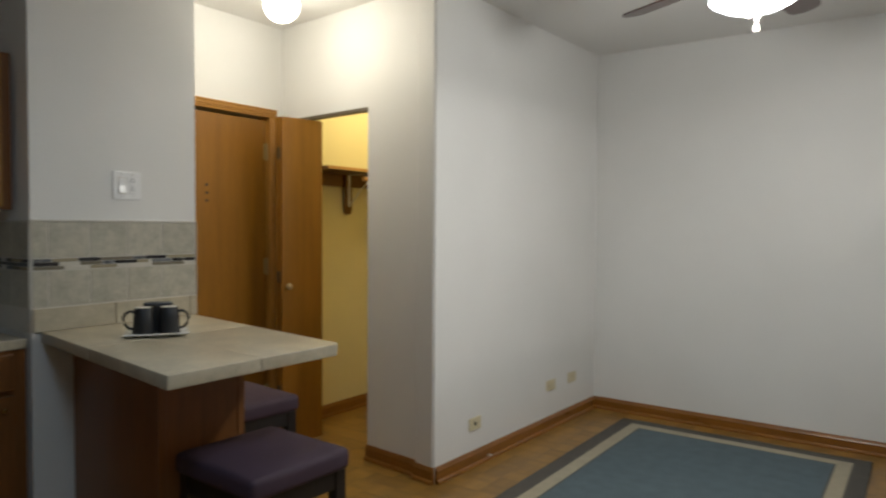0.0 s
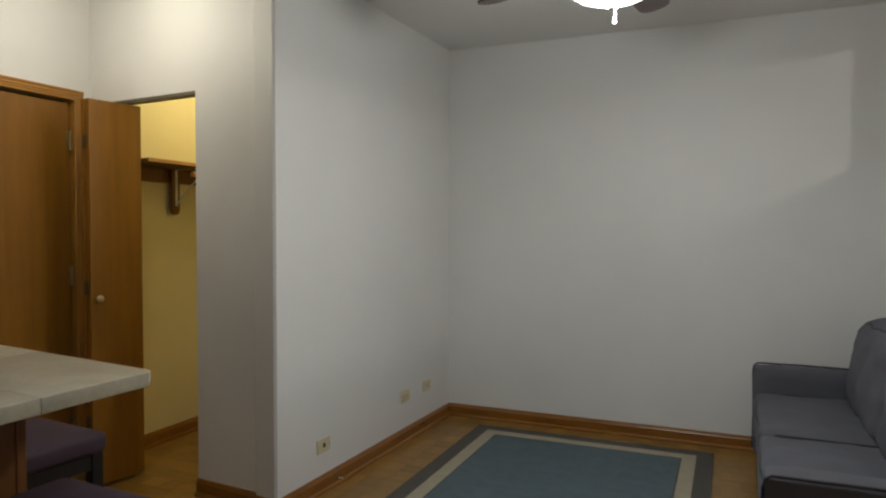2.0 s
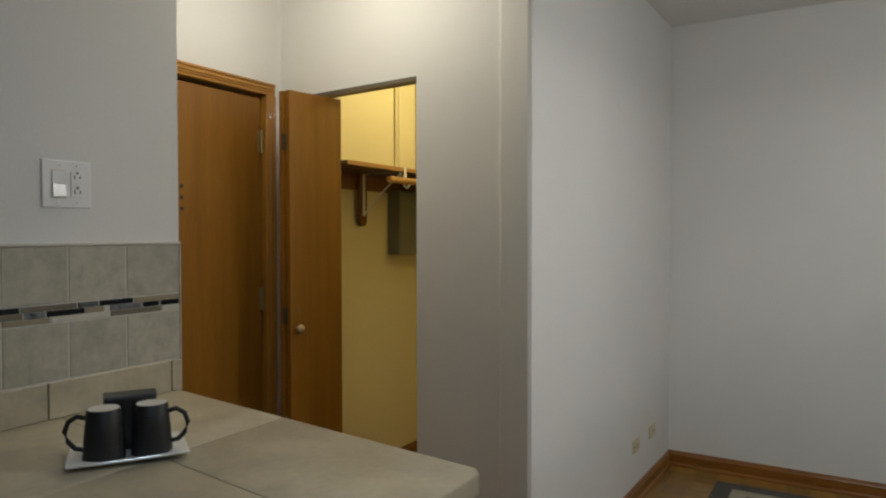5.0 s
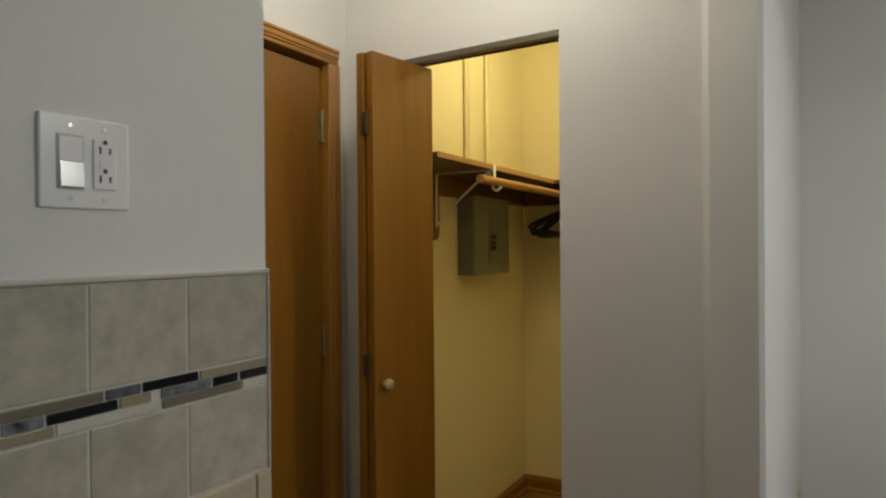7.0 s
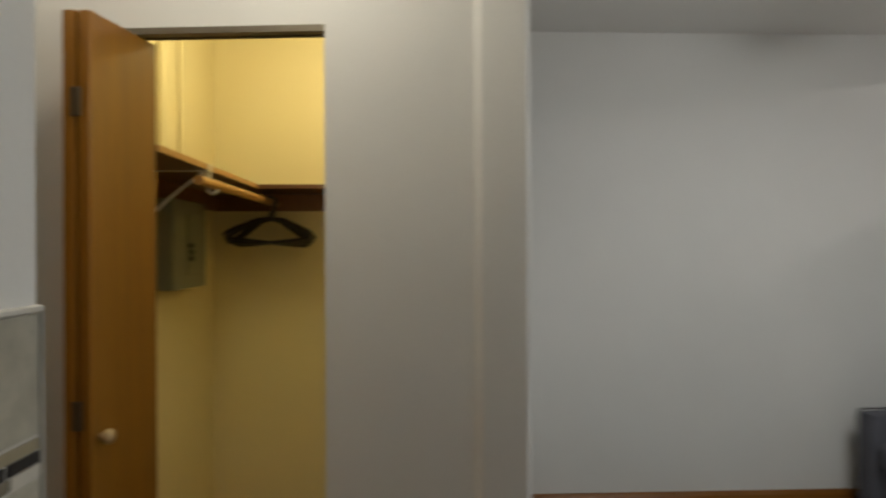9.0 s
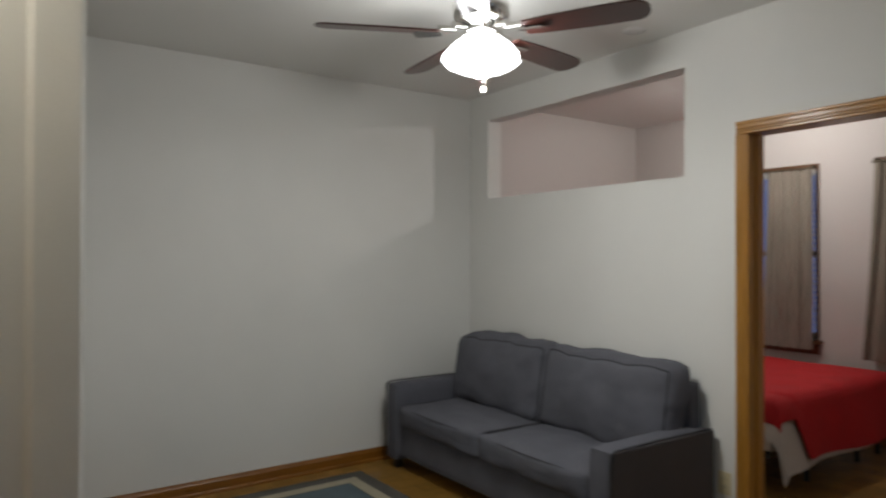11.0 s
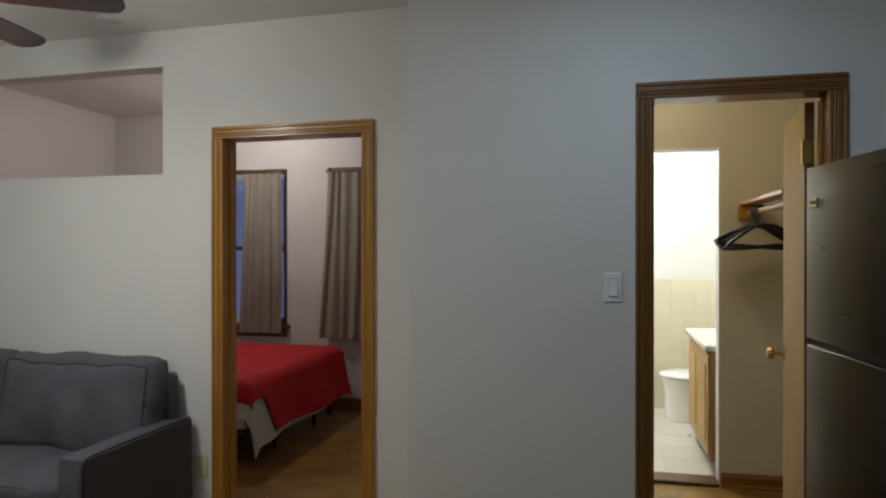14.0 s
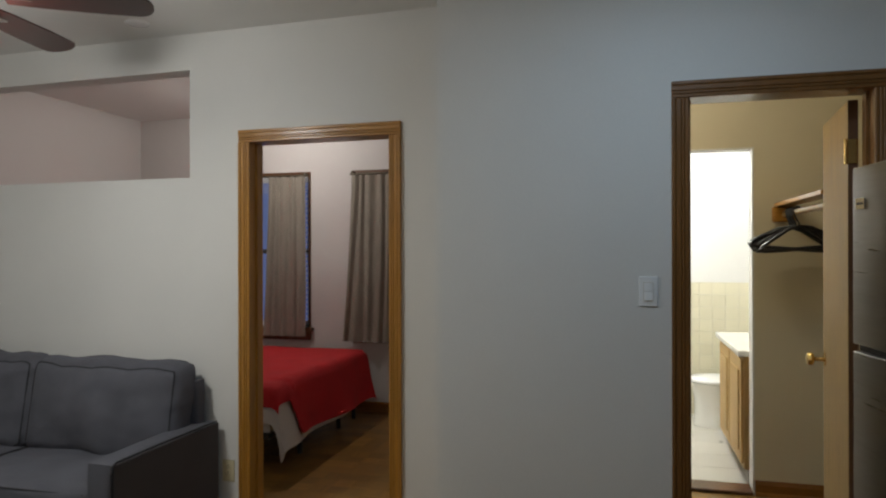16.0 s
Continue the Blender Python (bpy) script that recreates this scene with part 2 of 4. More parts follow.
def thing(name, label, category, m=None, group="", kind=""):
    """An empty at the thing's base that carries its parts."""
    ob = new(name)
    ob.empty_display_size = 0.1
    if m is not None:
        ob.matrix_basis = m
    return tagged(ob, label, category, group, kind)


def boxes(*rows, bevel=0.0):
    bm = bmesh.new()
    for r in rows:
        box(bm, *r, bevel=bevel)
    return bm


def structure(name, bm, material, label="", category="", m=None):
    return tagged(part(name, bm, material, None, m=m), label, category, kind="structure")


# ---------- the plan ----------
CEILZ = 2.64
YB = 5.25                    # far wall
XD = 1.198                  # wall with the bath-hall door
TILEX = -1.873               # tiled pier face
ENTX = -2.486                # entry wall
CLY = 3.34                   # closet wall face
CM = pose(1.665, 1.75, 0, 0, 0, -2.1)   # sofa wall: local x into the bedroom, local y along it
CL = 3.52
BY = 0.270                   # edge of the bathroom opening
HX = 2.90                    # hall back wall

structure("floor", boxes((-3.0, -2.2, -0.12, HX, 6.4, -0.006), (HX, 1.75, -0.12, 4.8, 6.4, -0.006)), SCREED, "honey-coloured oak parquet floor", "floor")
structure("ceiling", boxes((-3.0, -2.2, CEILZ, XD + 0.12, 6.4, CEILZ + 0.1)), CEIL, "plain white painted ceiling", "ceiling")
structure("ceiling_bedroom", boxes((XD + 0.12, 1.6, 2.76, 4.9, 6.4, 2.86)), CEIL, "plain bedroom ceiling in shade", "ceiling")
structure("ceiling_hall", boxes((XD + 0.12, -2.2, CEILZ, 5.6, 1.6, CEILZ + 0.1)), CEIL, "plain hall and bathroom ceiling", "ceiling")
bm = bmesh.new()
pts = [(XD + 0.12, 1.6), (1.70, 1.6), (1.86, 5.4), (1.86, 6.4), (XD + 0.12, 6.4)]
lo = [bm.verts.new((x, y, CEILZ)) for x, y in pts]
hi = [bm.verts.new((x, y, CEILZ + 0.1)) for x, y in pts]
bm.faces.new(lo[::-1])
bm.faces.new(hi)
for i in range(5):
    bm.faces.new((lo[i], lo[(i + 1) % 5], hi[(i + 1) % 5], hi[i]))
structure("ceiling_living", bm, CEIL, "plain white painted living room ceiling", "ceiling")

# outlet wall, with its pilaster at the end
bm = bmesh.new()
prof = [(-1.263, CLY + 0.03), (-1.263, 3.325), (-1.245, 3.307), (-1.132, 3.293), (-1.119, 3.300), (-1.062, YB), (-1.19, YB), (-1.19, CLY + 0.11), (-1.263, CLY + 0.11)]
lo = [bm.verts.new((x, y, 0)) for x, y in prof]
hi = [bm.verts.new((x, y, CEILZ)) for x, y in prof]
bm.faces.new(lo[::-1])
bm.faces.new(hi)
for i in range(len(prof)):
    bm.faces.new((lo[i], lo[(i + 1) % len(prof)], hi[(i + 1) % len(prof)], hi[i]))
structure("wall_west", bm, PAINT, "off-white painted wall with a projecting end", "wall")
# closet wall in its own frame: local x along it from the entry corner
KM = pose(ENTX, 3.445, 0, 0, 0, -5.1)
structure("wall_closet_front", boxes((0.828, 0, 0, 1.235, 0.11, CEILZ), (0.20, 0, 2.048, 0.828, 0.11, CEILZ), (0, 0, 0, 0.20, 0.11, CEILZ)), PAINT, "off-white wall with the closet opening", "wall", m=KM)
structure("wall_closet_back", boxes((ENTX, 5.15, 0, -1.19, 5.25, CEILZ)), CREAM, "cream closet back wall", "wall")
structure("wall_closet_side", boxes((ENTX - 0.12, 3.492, 0, ENTX, 5.25, CEILZ)), CREAM, "cream closet side wall", "wall")
structure("wall_closet_lining", boxes((-1.202, CLY + 0.13, 0, -1.192, 5.15, CEILZ)), CREAM, "cream closet inner lining", "wall")
# far wall
structure("wall_north", boxes((-1.062 - 0.13, YB, 0, 2.0, YB + 0.12, CEILZ)), PAINT, "long blank off-white wall", "wall")
# sofa wall in its own frame: door opening 0.385..1.17, high opening 1.54..3.27
CD0, CD1, CO0, CO1, CZ0, CZ1, CT = 0.365, 1.187, 1.54, 3.27, 1.862, 2.445, 0.12
structure("wall_east", boxes((0, -0.15, 0, CT, CD0, CEILZ), (0, CD0, 2.055, CT, CD1, CEILZ), (0, CD1, 0, CT, CO0, CEILZ),
          (0, CO0, 0, CT, CO1, CZ0), (0, CO0, CZ1, CT, CO1, CEILZ), (0, CO1, 0, CT, CL, CEILZ)), PAINT, "off-white wall with a high interior opening", "wall", m=CM)
# wall with the bath-hall door, and its return
structure("wall_south_east", boxes((XD, 0.81, 0, XD + 0.12, 1.762, CEILZ), (XD, 0.159, 2.053, XD + 0.12, 0.81, CEILZ), (XD, -2.2, 0, XD + 0.12, 0.159, CEILZ),
          (XD + 0.12, 1.60, 0, 4.8, 1.735, CEILZ)), PAINT, "pale grey-white painted wall", "wall")
# entry and kitchen
structure("wall_entry", boxes((ENTX - 0.12, 2.386, 0, ENTX, 2.46, CEILZ), (ENTX - 0.12, 2.46, 2.072, ENTX, 3.356, CEILZ), (ENTX - 0.12, 3.356, 0, ENTX, 3.49, CEILZ)), PAINT, "off-white wall round the entry door", "wall")
structure("pier", boxes((ENTX - 0.12, 1.655, 0, TILEX, 2.386, CEILZ)), PAINT, "off-white painted pier, tiled above the counter", "wall")
structure("wall_kitchen_west", boxes((-2.9, -2.2, 0, ENTX - 0.12, 1.655, CEILZ)), PAINT, "plain kitchen wall", "wall")
structure("wall_kitchen_south", boxes((ENTX - 0.12, -2.2, 0, XD, -2.08, CEILZ)), PAINT, "plain kitchen wall", "wall")
# hall and bathroom: opening in the hall's back wall from BY to 0.88
structure("wall_hall_back", boxes((HX, -0.9, 0, HX + 0.10, BY - 0.01, CEILZ), (HX, BY - 0.01, 2.077, HX + 0.10, 0.88, CEILZ), (HX, 0.88, 0, HX + 0.10, 1.60, CEILZ)), TAN, "tan hall wall with the bathroom opening", "wall")
structure("bath_opening_lining", boxes((HX - 0.003, BY - 0.01, 0.024, HX + 0.103, BY, 2.067), (HX - 0.003, BY - 0.01, 2.067, HX + 0.103, 0.88, 2.077)), PAINT, "white painted lining of the bathroom opening", "trim")
structure("wall_hall_side", boxes((XD + 0.12, -0.9, 0, HX, -0.8, CEILZ)), TAN, "tan hall side wall", "wall")
structure("wall_hall_north", boxes((XD + 0.122, 1.585, 0, HX, 1.598, CEILZ)), TAN, "tan hall side wall", "wall")
structure("wall_bath_back", boxes((4.85, -0.9, 0, 4.95, 1.6, CEILZ)), PAINT, "white bathroom wall above tile", "wall")
structure("wall_bath_sides", boxes((HX + 0.10, -0.4, 0, 4.85, -0.3, CEILZ), (HX + 0.10, 1.45, 0, 4.85, 1.59, CEILZ)), PAINT, "white bathroom side walls", "wall")
structure("floor_bath", boxes((HX, -0.9, -0.1, 4.9, 1.6, 0.012)), GROUT, "pale tiled bathroom floor", "floor")
# bedroom: windows 2.54..3.374 and 3.836..4.66
BX = 4.30
structure("wall_bedroom_back", boxes((BX, 1.735, 0, BX + 0.2, 2.54, 2.8), (BX, 2.54, 0, BX + 0.2, 3.374, 0.745), (BX, 2.54, 2.165, BX + 0.2, 3.374, 2.8), (BX, 3.374, 0, BX + 0.2, 3.836, 2.8),
          (BX, 3.836, 0, BX + 0.2, 4.66, 0.745), (BX, 3.836, 2.165, BX + 0.2, 4.66, 2.8), (BX, 4.66, 0, BX + 0.2, 6.3, 2.8)), ROSE, "pale rose bedroom wall with two windows", "wall")
structure("wall_bedroom_end", boxes((1.95, 5.67, 0, BX, 5.80, 2.8)), ROSE, "pale rose bedroom end wall", "wall")
structure("wall_bedroom_south", boxes((1.78, 1.737, 0, BX, 1.75, 2.8)), ROSE, "pale rose bedroom wall", "wall")
structure("wall_bedroom_north_end", boxes((1.80, YB + 0.12, 0, 1.95, 5.80, 2.8)), ROSE, "pale rose bedroom wall", "wall")
structure("backdrop", boxes((6.5, 0.5, -1, 6.55, 8, 4)), DUSK, "blue dusk outside the windows", "backdrop")


# ---------- trim ----------
def casing(name, u0, u1, top, width, material_side, material_top, m, label, depth=0.020, jamb=0.12, sides=(1, 1), wood_jamb=True):
    """Moulded door trim round an opening u0..u1; local y runs along the wall, local -x faces the room."""
    t = tagged(new(name), label, "door frame", kind="structure")
    t.matrix_basis = m

    def moulding(horizontal, a, b, at, sign):
        bm = bmesh.new()
        for w0, w1, d in ((0.0, 0.24, depth * 0.70), (0.24, 0.42, depth * 0.79), (0.42, 0.76, depth * 0.87), (0.76, 1.0, depth)):
            p, q = at + sign * w0 * width, at + sign * w1 * width
            lo, hi = min(p, q), max(p, q)
            if horizontal:
                box(bm, -d, a, lo, 0.0, b, hi, 0.003, 1)
            else:
                box(bm, -d, lo, a, 0.0, hi, b, 0.003, 1)
        return bm
    if sides[0]:
        part("side_casing", moulding(False, 0, top, u0, -1), material_side, t)
    if sides[1]:
        part("side_casing", moulding(False, 0, top, u1, 1), material_side, t)
    part("head_casing", moulding(True, u0 - width * sides[0], u1 + width * sides[1], top, 1), material_top, t)
    if wood_jamb:
        part("jamb", boxes((-0.003, u0 - 0.0195, 0, jamb, u0, top), (0.05, u0, 0, 0.062, u0 + 0.010, top)), material_side, t)
        part("jamb", boxes((-0.003, u1, 0, jamb, u1 + 0.0195, top), (0.05, u1 - 0.010, 0, 0.062, u1, top)), material_side, t)
        part("head_jamb", boxes((-0.003, u0 - 0.0195, top, jamb, u1 + 0.0195, top + 0.0195)), material_top, t)
    return t


casing("door_frame_bedroom", CD0 + 0.02, CD1 - 0.02, 2.035, 0.064, OAK, OAKH, CM, "varnished oak trim round the open bedroom doorway")
casing("door_frame_bath_hall", 0.179, 0.790, 2.033, 0.063, BROWNOAK, BROWNOAK, pose(XD, 0, 0), "brown stained oak trim round the hall doorway", depth=0.014)
structure("caulk_line", boxes((XD - 0.004, 0.77, 2.0972, XD - 0.0005, 0.85, 2.1015)), WHITEP, "thin smear of white caulk above the hall door trim", "trim")
# the entry wall faces +x, so its frame is turned half round
casing("door_frame_entry", -3.336, -2.48, 2.052, 0.055, OAK, OAKH, pose(ENTX, 0, 0, 0, 0, 180), "varnished oak trim round the entry door")


def baseboard(name, a, b, h=0.088, d=0.016, material=None):
    """A moulded skirting from a to b, proud to the left of the way a to b, with a quarter-round shoe."""
    a, b = Vector((*a, 0)), Vector((*b, 0))
    ang = math.degrees(math.atan2(b.y - a.y, b.x - a.x))
    L = (b - a).length
    bm = bmesh.new()
    prof = [(0, 0), (d + 0.014, 0), (d + 0.013, 0.012), (d + 0.006, 0.019), (d, 0.021), (d, h - 0.022), (d * 0.72, h - 0.014), (d * 0.5, h - 0.004), (0.002, h)]
    ends = [[bm.verts.new((x, y, z)) for y, z in prof] for x in (0, L)]
    n = len(prof)
    for i in range(n):
        bm.faces.new((ends[0][i], ends[0][(i + 1) % n], ends[1][(i + 1) % n], ends[1][i]))
    bm.faces.new(ends[0][::-1])
    bm.faces.new(ends[1])
    return structure(name, bm, material or BASE, "varnished oak baseboard with a quarter-round shoe", "baseboard", m=pose(a.x, a.y, 0, 0, 0, ang))


def on_c(u):
    p = CM @ Vector((0, u, 0))
    return (p.x, p.y)


def on_k(u):
    p = KM @ Vector((u, 0, 0))
    return (p.x, p.y)


baseboard("baseboard_north", on_c(3.50), (-1.062, YB))
baseboard("baseboard_west", (-1.064, YB - 0.03), (-1.119, 3.302))
baseboard("baseboard_pilaster", (-1.117, 3.297), (-1.262, 3.311))
baseboard("baseboard_closet", on_k(1.232), on_k(0.828))
baseboard("baseboard_east", on_c(CD1 + 0.05), on_c(3.48))
baseboard("baseboard_east_short", on_c(0.0), on_c(CD0 - 0.05))
baseboard("baseboard_south_east", (XD, 0.853), (XD, 1.762))
baseboard("baseboard_closet_side", (ENTX, 5.15), (ENTX, 3.60))
baseboard("baseboard_closet_back", (-1.21, 5.15), (ENTX, 5.15))
baseboard("baseboard_hall", (HX, -0.80), (HX, BY - 0.012))
baseboard("baseboard_bedroom", (BX, 1.76), (BX, 5.66))
structure("threshold", boxes((HX - 0.03, BY, 0.0, HX + 0.13, 0.88, 0.022), bevel=0.006), WALNUT, "worn wooden bathroom threshold", "threshold")


# ---------- entry door and closet ----------
t = thing("door_1", "closed honey-veneered entry door with three drilled holes", "door", kind="structure")
part("leaf", boxes((ENTX - 0.055, 2.50, 0.008, ENTX - 0.012, 3.318, 2.034), bevel=0.003), VENEER, t)
for z in (1.602, 1.555, 1.508):
    bm = bmesh.new()
    cyl(bm, (ENTX - 0.014, 2.882, z), (ENTX - 0.0105, 2.882, z), 0.009, n=14)
    part("drilled_hole", bm, SLOT, t)
for z in (0.28, 1.10, 1.835):
    bm = bmesh.new()
    box(bm, ENTX - 0.012, 3.302, z - 0.05, ENTX - 0.009, 3.335, z + 0.05)
    cyl(bm, (ENTX - 0.004, 3.320, z - 0.055), (ENTX - 0.004, 3.320, z + 0.055), 0.0065, n=12)
    part("hinge", bm, ANTIQUE, t, "aged brass hinge", 40)

t = thing("bifold_door", "folded-open honey veneer bifold closet door", "closet door")
BM = pose(-2.193, 3.193, 0, 0, 0, -9.4)
part("front_panel", boxes((-0.030, 0, 0.018, 0, 0.290, 2.020), bevel=0.003), VENEER, t, m=BM)
part("back_panel", boxes((-0.066, -0.006, 0.018, -0.036, 0.284, 2.020), bevel=0.003), VENEER, t, m=BM)
for z in (0.35, 1.05, 1.80):
    part("hinge", boxes((-0.046, -0.0085, z - 0.035, -0.020, -0.0005, z + 0.035), bevel=0.002), AGED, t, "small aged steel hinge", m=BM)
bm = bmesh.new()
cyl(bm, (-0.002, 0.036, 0.993), (0.011, 0.036, 0.993), 0.008, n=14)
lathe(bm, [(0.006, 0), (0.015, 0.004), (0.019, 0.012), (0.017, 0.02), (0.008, 0.026)], 20)
vs = bm.verts[-100:]
for v in vs:
    v.co = Vector((0.009 + v.co.z, 0.036 + v.co.x, 0.993 + v.co.y))
part("knob", bm, KNOBWOOD, t, "pale turned wooden knob", 50, BM)
part("pivot_pin", boxes((-2.222, 3.445, 2.020, -2.209, 3.46, 2.034)), CHROME, t)
bm = bmesh.new()
box(bm, 0.202, 0.03, 2.034, 0.826, 0.036, 2.048)
box(bm, 0.202, 0.062, 2.034, 0.826, 0.068, 2.048)
box(bm, 0.202, 0.03, 2.044, 0.826, 0.068, 2.048)
box(bm, 0.202, -0.002, 2.030, 0.828, 0.028, 2.0475)
structure("door_track", bm, mat("bronze_track", (0.16, 0.135, 0.10), 0.4, metal=0.6, bump=0.0), "dull bronze bifold door track", "door track", m=KM)

t = thing("closet_shelf", "dark wooden closet shelf on cleats and brackets", "shelf")
part("side_board", boxes((ENTX + 0.002, 3.55, 1.732, -2.170, 5.148, 1.752), bevel=0.002), WALNUT, t)
part("back_board", boxes((-2.169, 4.768, 1.732, -1.206, 5.148, 1.752), bevel=0.002), WALNUT, t)
part("side_cleat", boxes((ENTX + 0.002, 3.55, 1.645, ENTX + 0.022, 5.148, 1.7315)), BROWNOAK, t)
part("back_cleat", boxes((ENTX + 0.023, 5.128, 1.645, -1.206, 5.148, 1.7315)), BROWNOAK, t)
part("shelf_edge", boxes((-2.1695, 3.55, 1.733, -2.1655, 4.768, 1.7525)), PINE, t, "pale front edge")
bm = bmesh.new()
prof = [(0.0, 1.7315), (0.0, 1.474)] + [(0.03 * (1 - math.cos(a)), 1.474 - 0.03 * math.sin(a)) for a in (0.5, 1.0, 1.57, 2.1, 2.7)] + [(0.062, 1.474), (0.062, 1.66), (0.09, 1.7315)]
for d0, d1 in ((0.022, 0.045),):
    A = [bm.verts.new((ENTX + d0, 3.995 + u, z)) for u, z in prof]
    B = [bm.verts.new((ENTX + d1, 3.995 + u, z)) for u, z in prof]
    bm.faces.new(A)
    bm.faces.new(B[::-1])
    for i in range(len(prof)):
        bm.faces.new((A[i], A[(i + 1) % len(prof)], B[(i + 1) % len(prof)], B[i]))
part("wood_bracket", bm, BROWNOAK, t)
bm = bmesh.new()
box(bm, ENTX + 0.046, 4.018, 1.50, ENTX + 0.050, 4.034, 1.7315)
box(bm, ENTX + 0.05, 4.018, 1.727, -2.161, 4.034, 1.7315)
tube(bm, [(ENTX + 0.05, 4.026, 1.51), (-2.31, 4.026, 1.63), (-2.19, 4.026, 1.725)], 0.005)
tube(bm, [(-2.19, 4.026, 1.727), (-2.17, 4.026, 1.68), (-2.17, 4.026, 1.655), (-2.153, 4.026, 1.645), (-2.133, 4.026, 1.66)], 0.006)
box(bm, -2.1650, 4.014, 1.700, -2.1615, 4.038, 1.754)
part("steel_bracket", bm, WHITEP, t, "white painted steel shelf-and-rod bracket")
bm = bmesh.new()
cyl(bm, (-2.153, 3.865, 1.682), (-2.153, 5.127, 1.682), 0.017, n=20)
part("hanging_rod", bm, PINE, t, "golden wooden hanging rod", 40)

t = thing("breaker_panel", "grey enamelled steel breaker panel on the closet wall", "breaker panel")
part("case", boxes((ENTX + 0.001, 4.312, 1.279, ENTX + 0.085, 4.724, 1.655), bevel=0.004), GREYM, t)
bm = bmesh.new()
box(bm, ENTX + 0.085, 4.312, 1.279, ENTX + 0.09, 4.724, 1.655, 0.002, 1)
part("cover", bm, GREYM, t)
part("cover_door", boxes((ENTX + 0.09, 4.47, 1.335, ENTX + 0.096, 4.69, 1.60), bevel=0.003), GREYM, t)
for dz in (0, 0.028, 0.056):
    part("breaker_switch", boxes((ENTX + 0.096, 4.482, 1.395 + dz, ENTX + 0.103, 4.507, 1.417 + dz), bevel=0.002), BLACK, t, "black breaker switch")
    part("breaker_switch", boxes((ENTX + 0.096, 4.513, 1.395 + dz, ENTX + 0.103, 4.538, 1.417 + dz), bevel=0.002), BLACK, t, "black breaker switch")
for y in (4.388, 4.418, 4.622):
    bm = bmesh.new()
    cyl(bm, (ENTX + 0.012, y, 1.752), (ENTX + 0.012, y, CEILZ), 0.010, n=12)
    tagged(part("conduit", bm, CREAM, smooth=40), "cream-painted cable conduit on the closet wall", "conduit", "closet conduits")


def hanger(m, group, width=0.42):
    """A black plastic clothes hanger; local x across, hangs from its hook's top at the origin."""
    t = thing("clothes_hanger", "black plastic clothes hanger on a rod", "hanger", m, group)
    w = width / 2
    bm = bmesh.new()
    hook = [(0.022 * math.sin(a), 0, -0.005 + 0.022 * math.cos(a)) for a in np.linspace(-2.0, 1.6, 10)]
    tube(bm, [tuple(p) for p in hook] + [(0.012, 0, -0.05), (0.0, 0, -0.075), (0, 0, -0.10)], 0.0042)
    part("hook", bm, BLACK, t, smooth=60)
    bm = bmesh.new()
    tube(bm, [(0, 0, -0.092), (0.06, 0, -0.105), (w * 0.75, 0, -0.16), (w - 0.012, 0, -0.185), (w, 0, -0.20), (w - 0.01, 0, -0.213), (w * 0.5, 0, -0.216), (0, 0, -0.216),
              (-w * 0.5, 0, -0.216), (-w + 0.01, 0, -0.213), (-w, 0, -0.20), (-w + 0.012, 0, -0.185), (-w * 0.75, 0, -0.16), (-0.06, 0, -0.105), (0, 0, -0.092)], 0.0095)
    part("frame", bm, BLACK, t, smooth=60)
    return t


h0 = hanger(pose(-2.153, 4.965, 1.694, 0, 0, 8), "closet hangers")
for y, a in ((4.985, -10), (5.0, 5), (5.015, 18), (5.03, -15), (5.045, 11), (5.055, -6)):
    copy_thing(h0, pose(-2.153, y, 1.694, a * 0.3, a * 0.35, a))

# ---------- entry globe light ----------
t = thing("globe_light", "lit white globe light on the entry ceiling", "ceiling light")
bm = bmesh.new()
lathe(bm, [(0.05, 2.595), (0.062, 2.605), (0.066, 2.625), (0.066, 2.64)], 28, (-1.80, 2.855, 0))
part("base", bm, WHITEP, t, smooth=40)
bm = bmesh.new()
lathe(bm, [(0.012, 2.425)] + [(0.092 * math.sin(a), 2.516 - 0.092 * math.cos(a)) for a in np.linspace(0.25, 2.6, 14)], 28, (-1.80, 2.855, 0))
globe = part("globe", bm, GLOWGLOBE, t, "glowing white glass globe", 80)
globe.visible_shadow = False


# ---------- pier tiles, plates ----------
t = tagged(new("tiled_splashback"), "stone-look wall tiles with a glass mosaic strip above the counter", "tile splashback", kind="structure")
part("bed", boxes((TILEX, 1.657, 0.936, TILEX + 0.005, 2.385, 1.378), (ENTX + 0.2, 1.650, 0.936, TILEX + 0.005, 1.655, 1.378)), GROUT, t)
ys = [1.6575, 1.72, 1.883, 2.046, 2.209, 2.381]
for z0, z1 in ((1.229, 1.372), (1.033, 1.177)):
    for a, b in zip(ys, ys[1:]):
        part("tile", boxes((TILEX + 0.001, a + 0.002, z0, TILEX + 0.0068, b - 0.002, z1), bevel=0.0016), TILEM, t)
    for i in range(4):
        b = TILEX - 0.002 - 0.152 * i
        part("tile", boxes((b - 0.148, 1.6482, z0, b, 1.654, z1), bevel=0.0016), TILEM, t)
for a, b in ((1.6575, 1.985), (1.989, 2.345), (2.349, 2.381)):
    part("backsplash_stone", boxes((TILEX + 0.001, a, 0.937, TILEX + 0.014, b, 1.029), bevel=0.002), COUNTER, t, "cream stone upstand piece")
part("cap_bead", boxes((TILEX + 0.0005, 1.657, 1.374, TILEX + 0.011, 2.385, 1.382), (TILEX + 0.0005, 2.3815, 0.937, TILEX + 0.0105, 2.3855, 1.3735), bevel=0.002), GROUT, t)
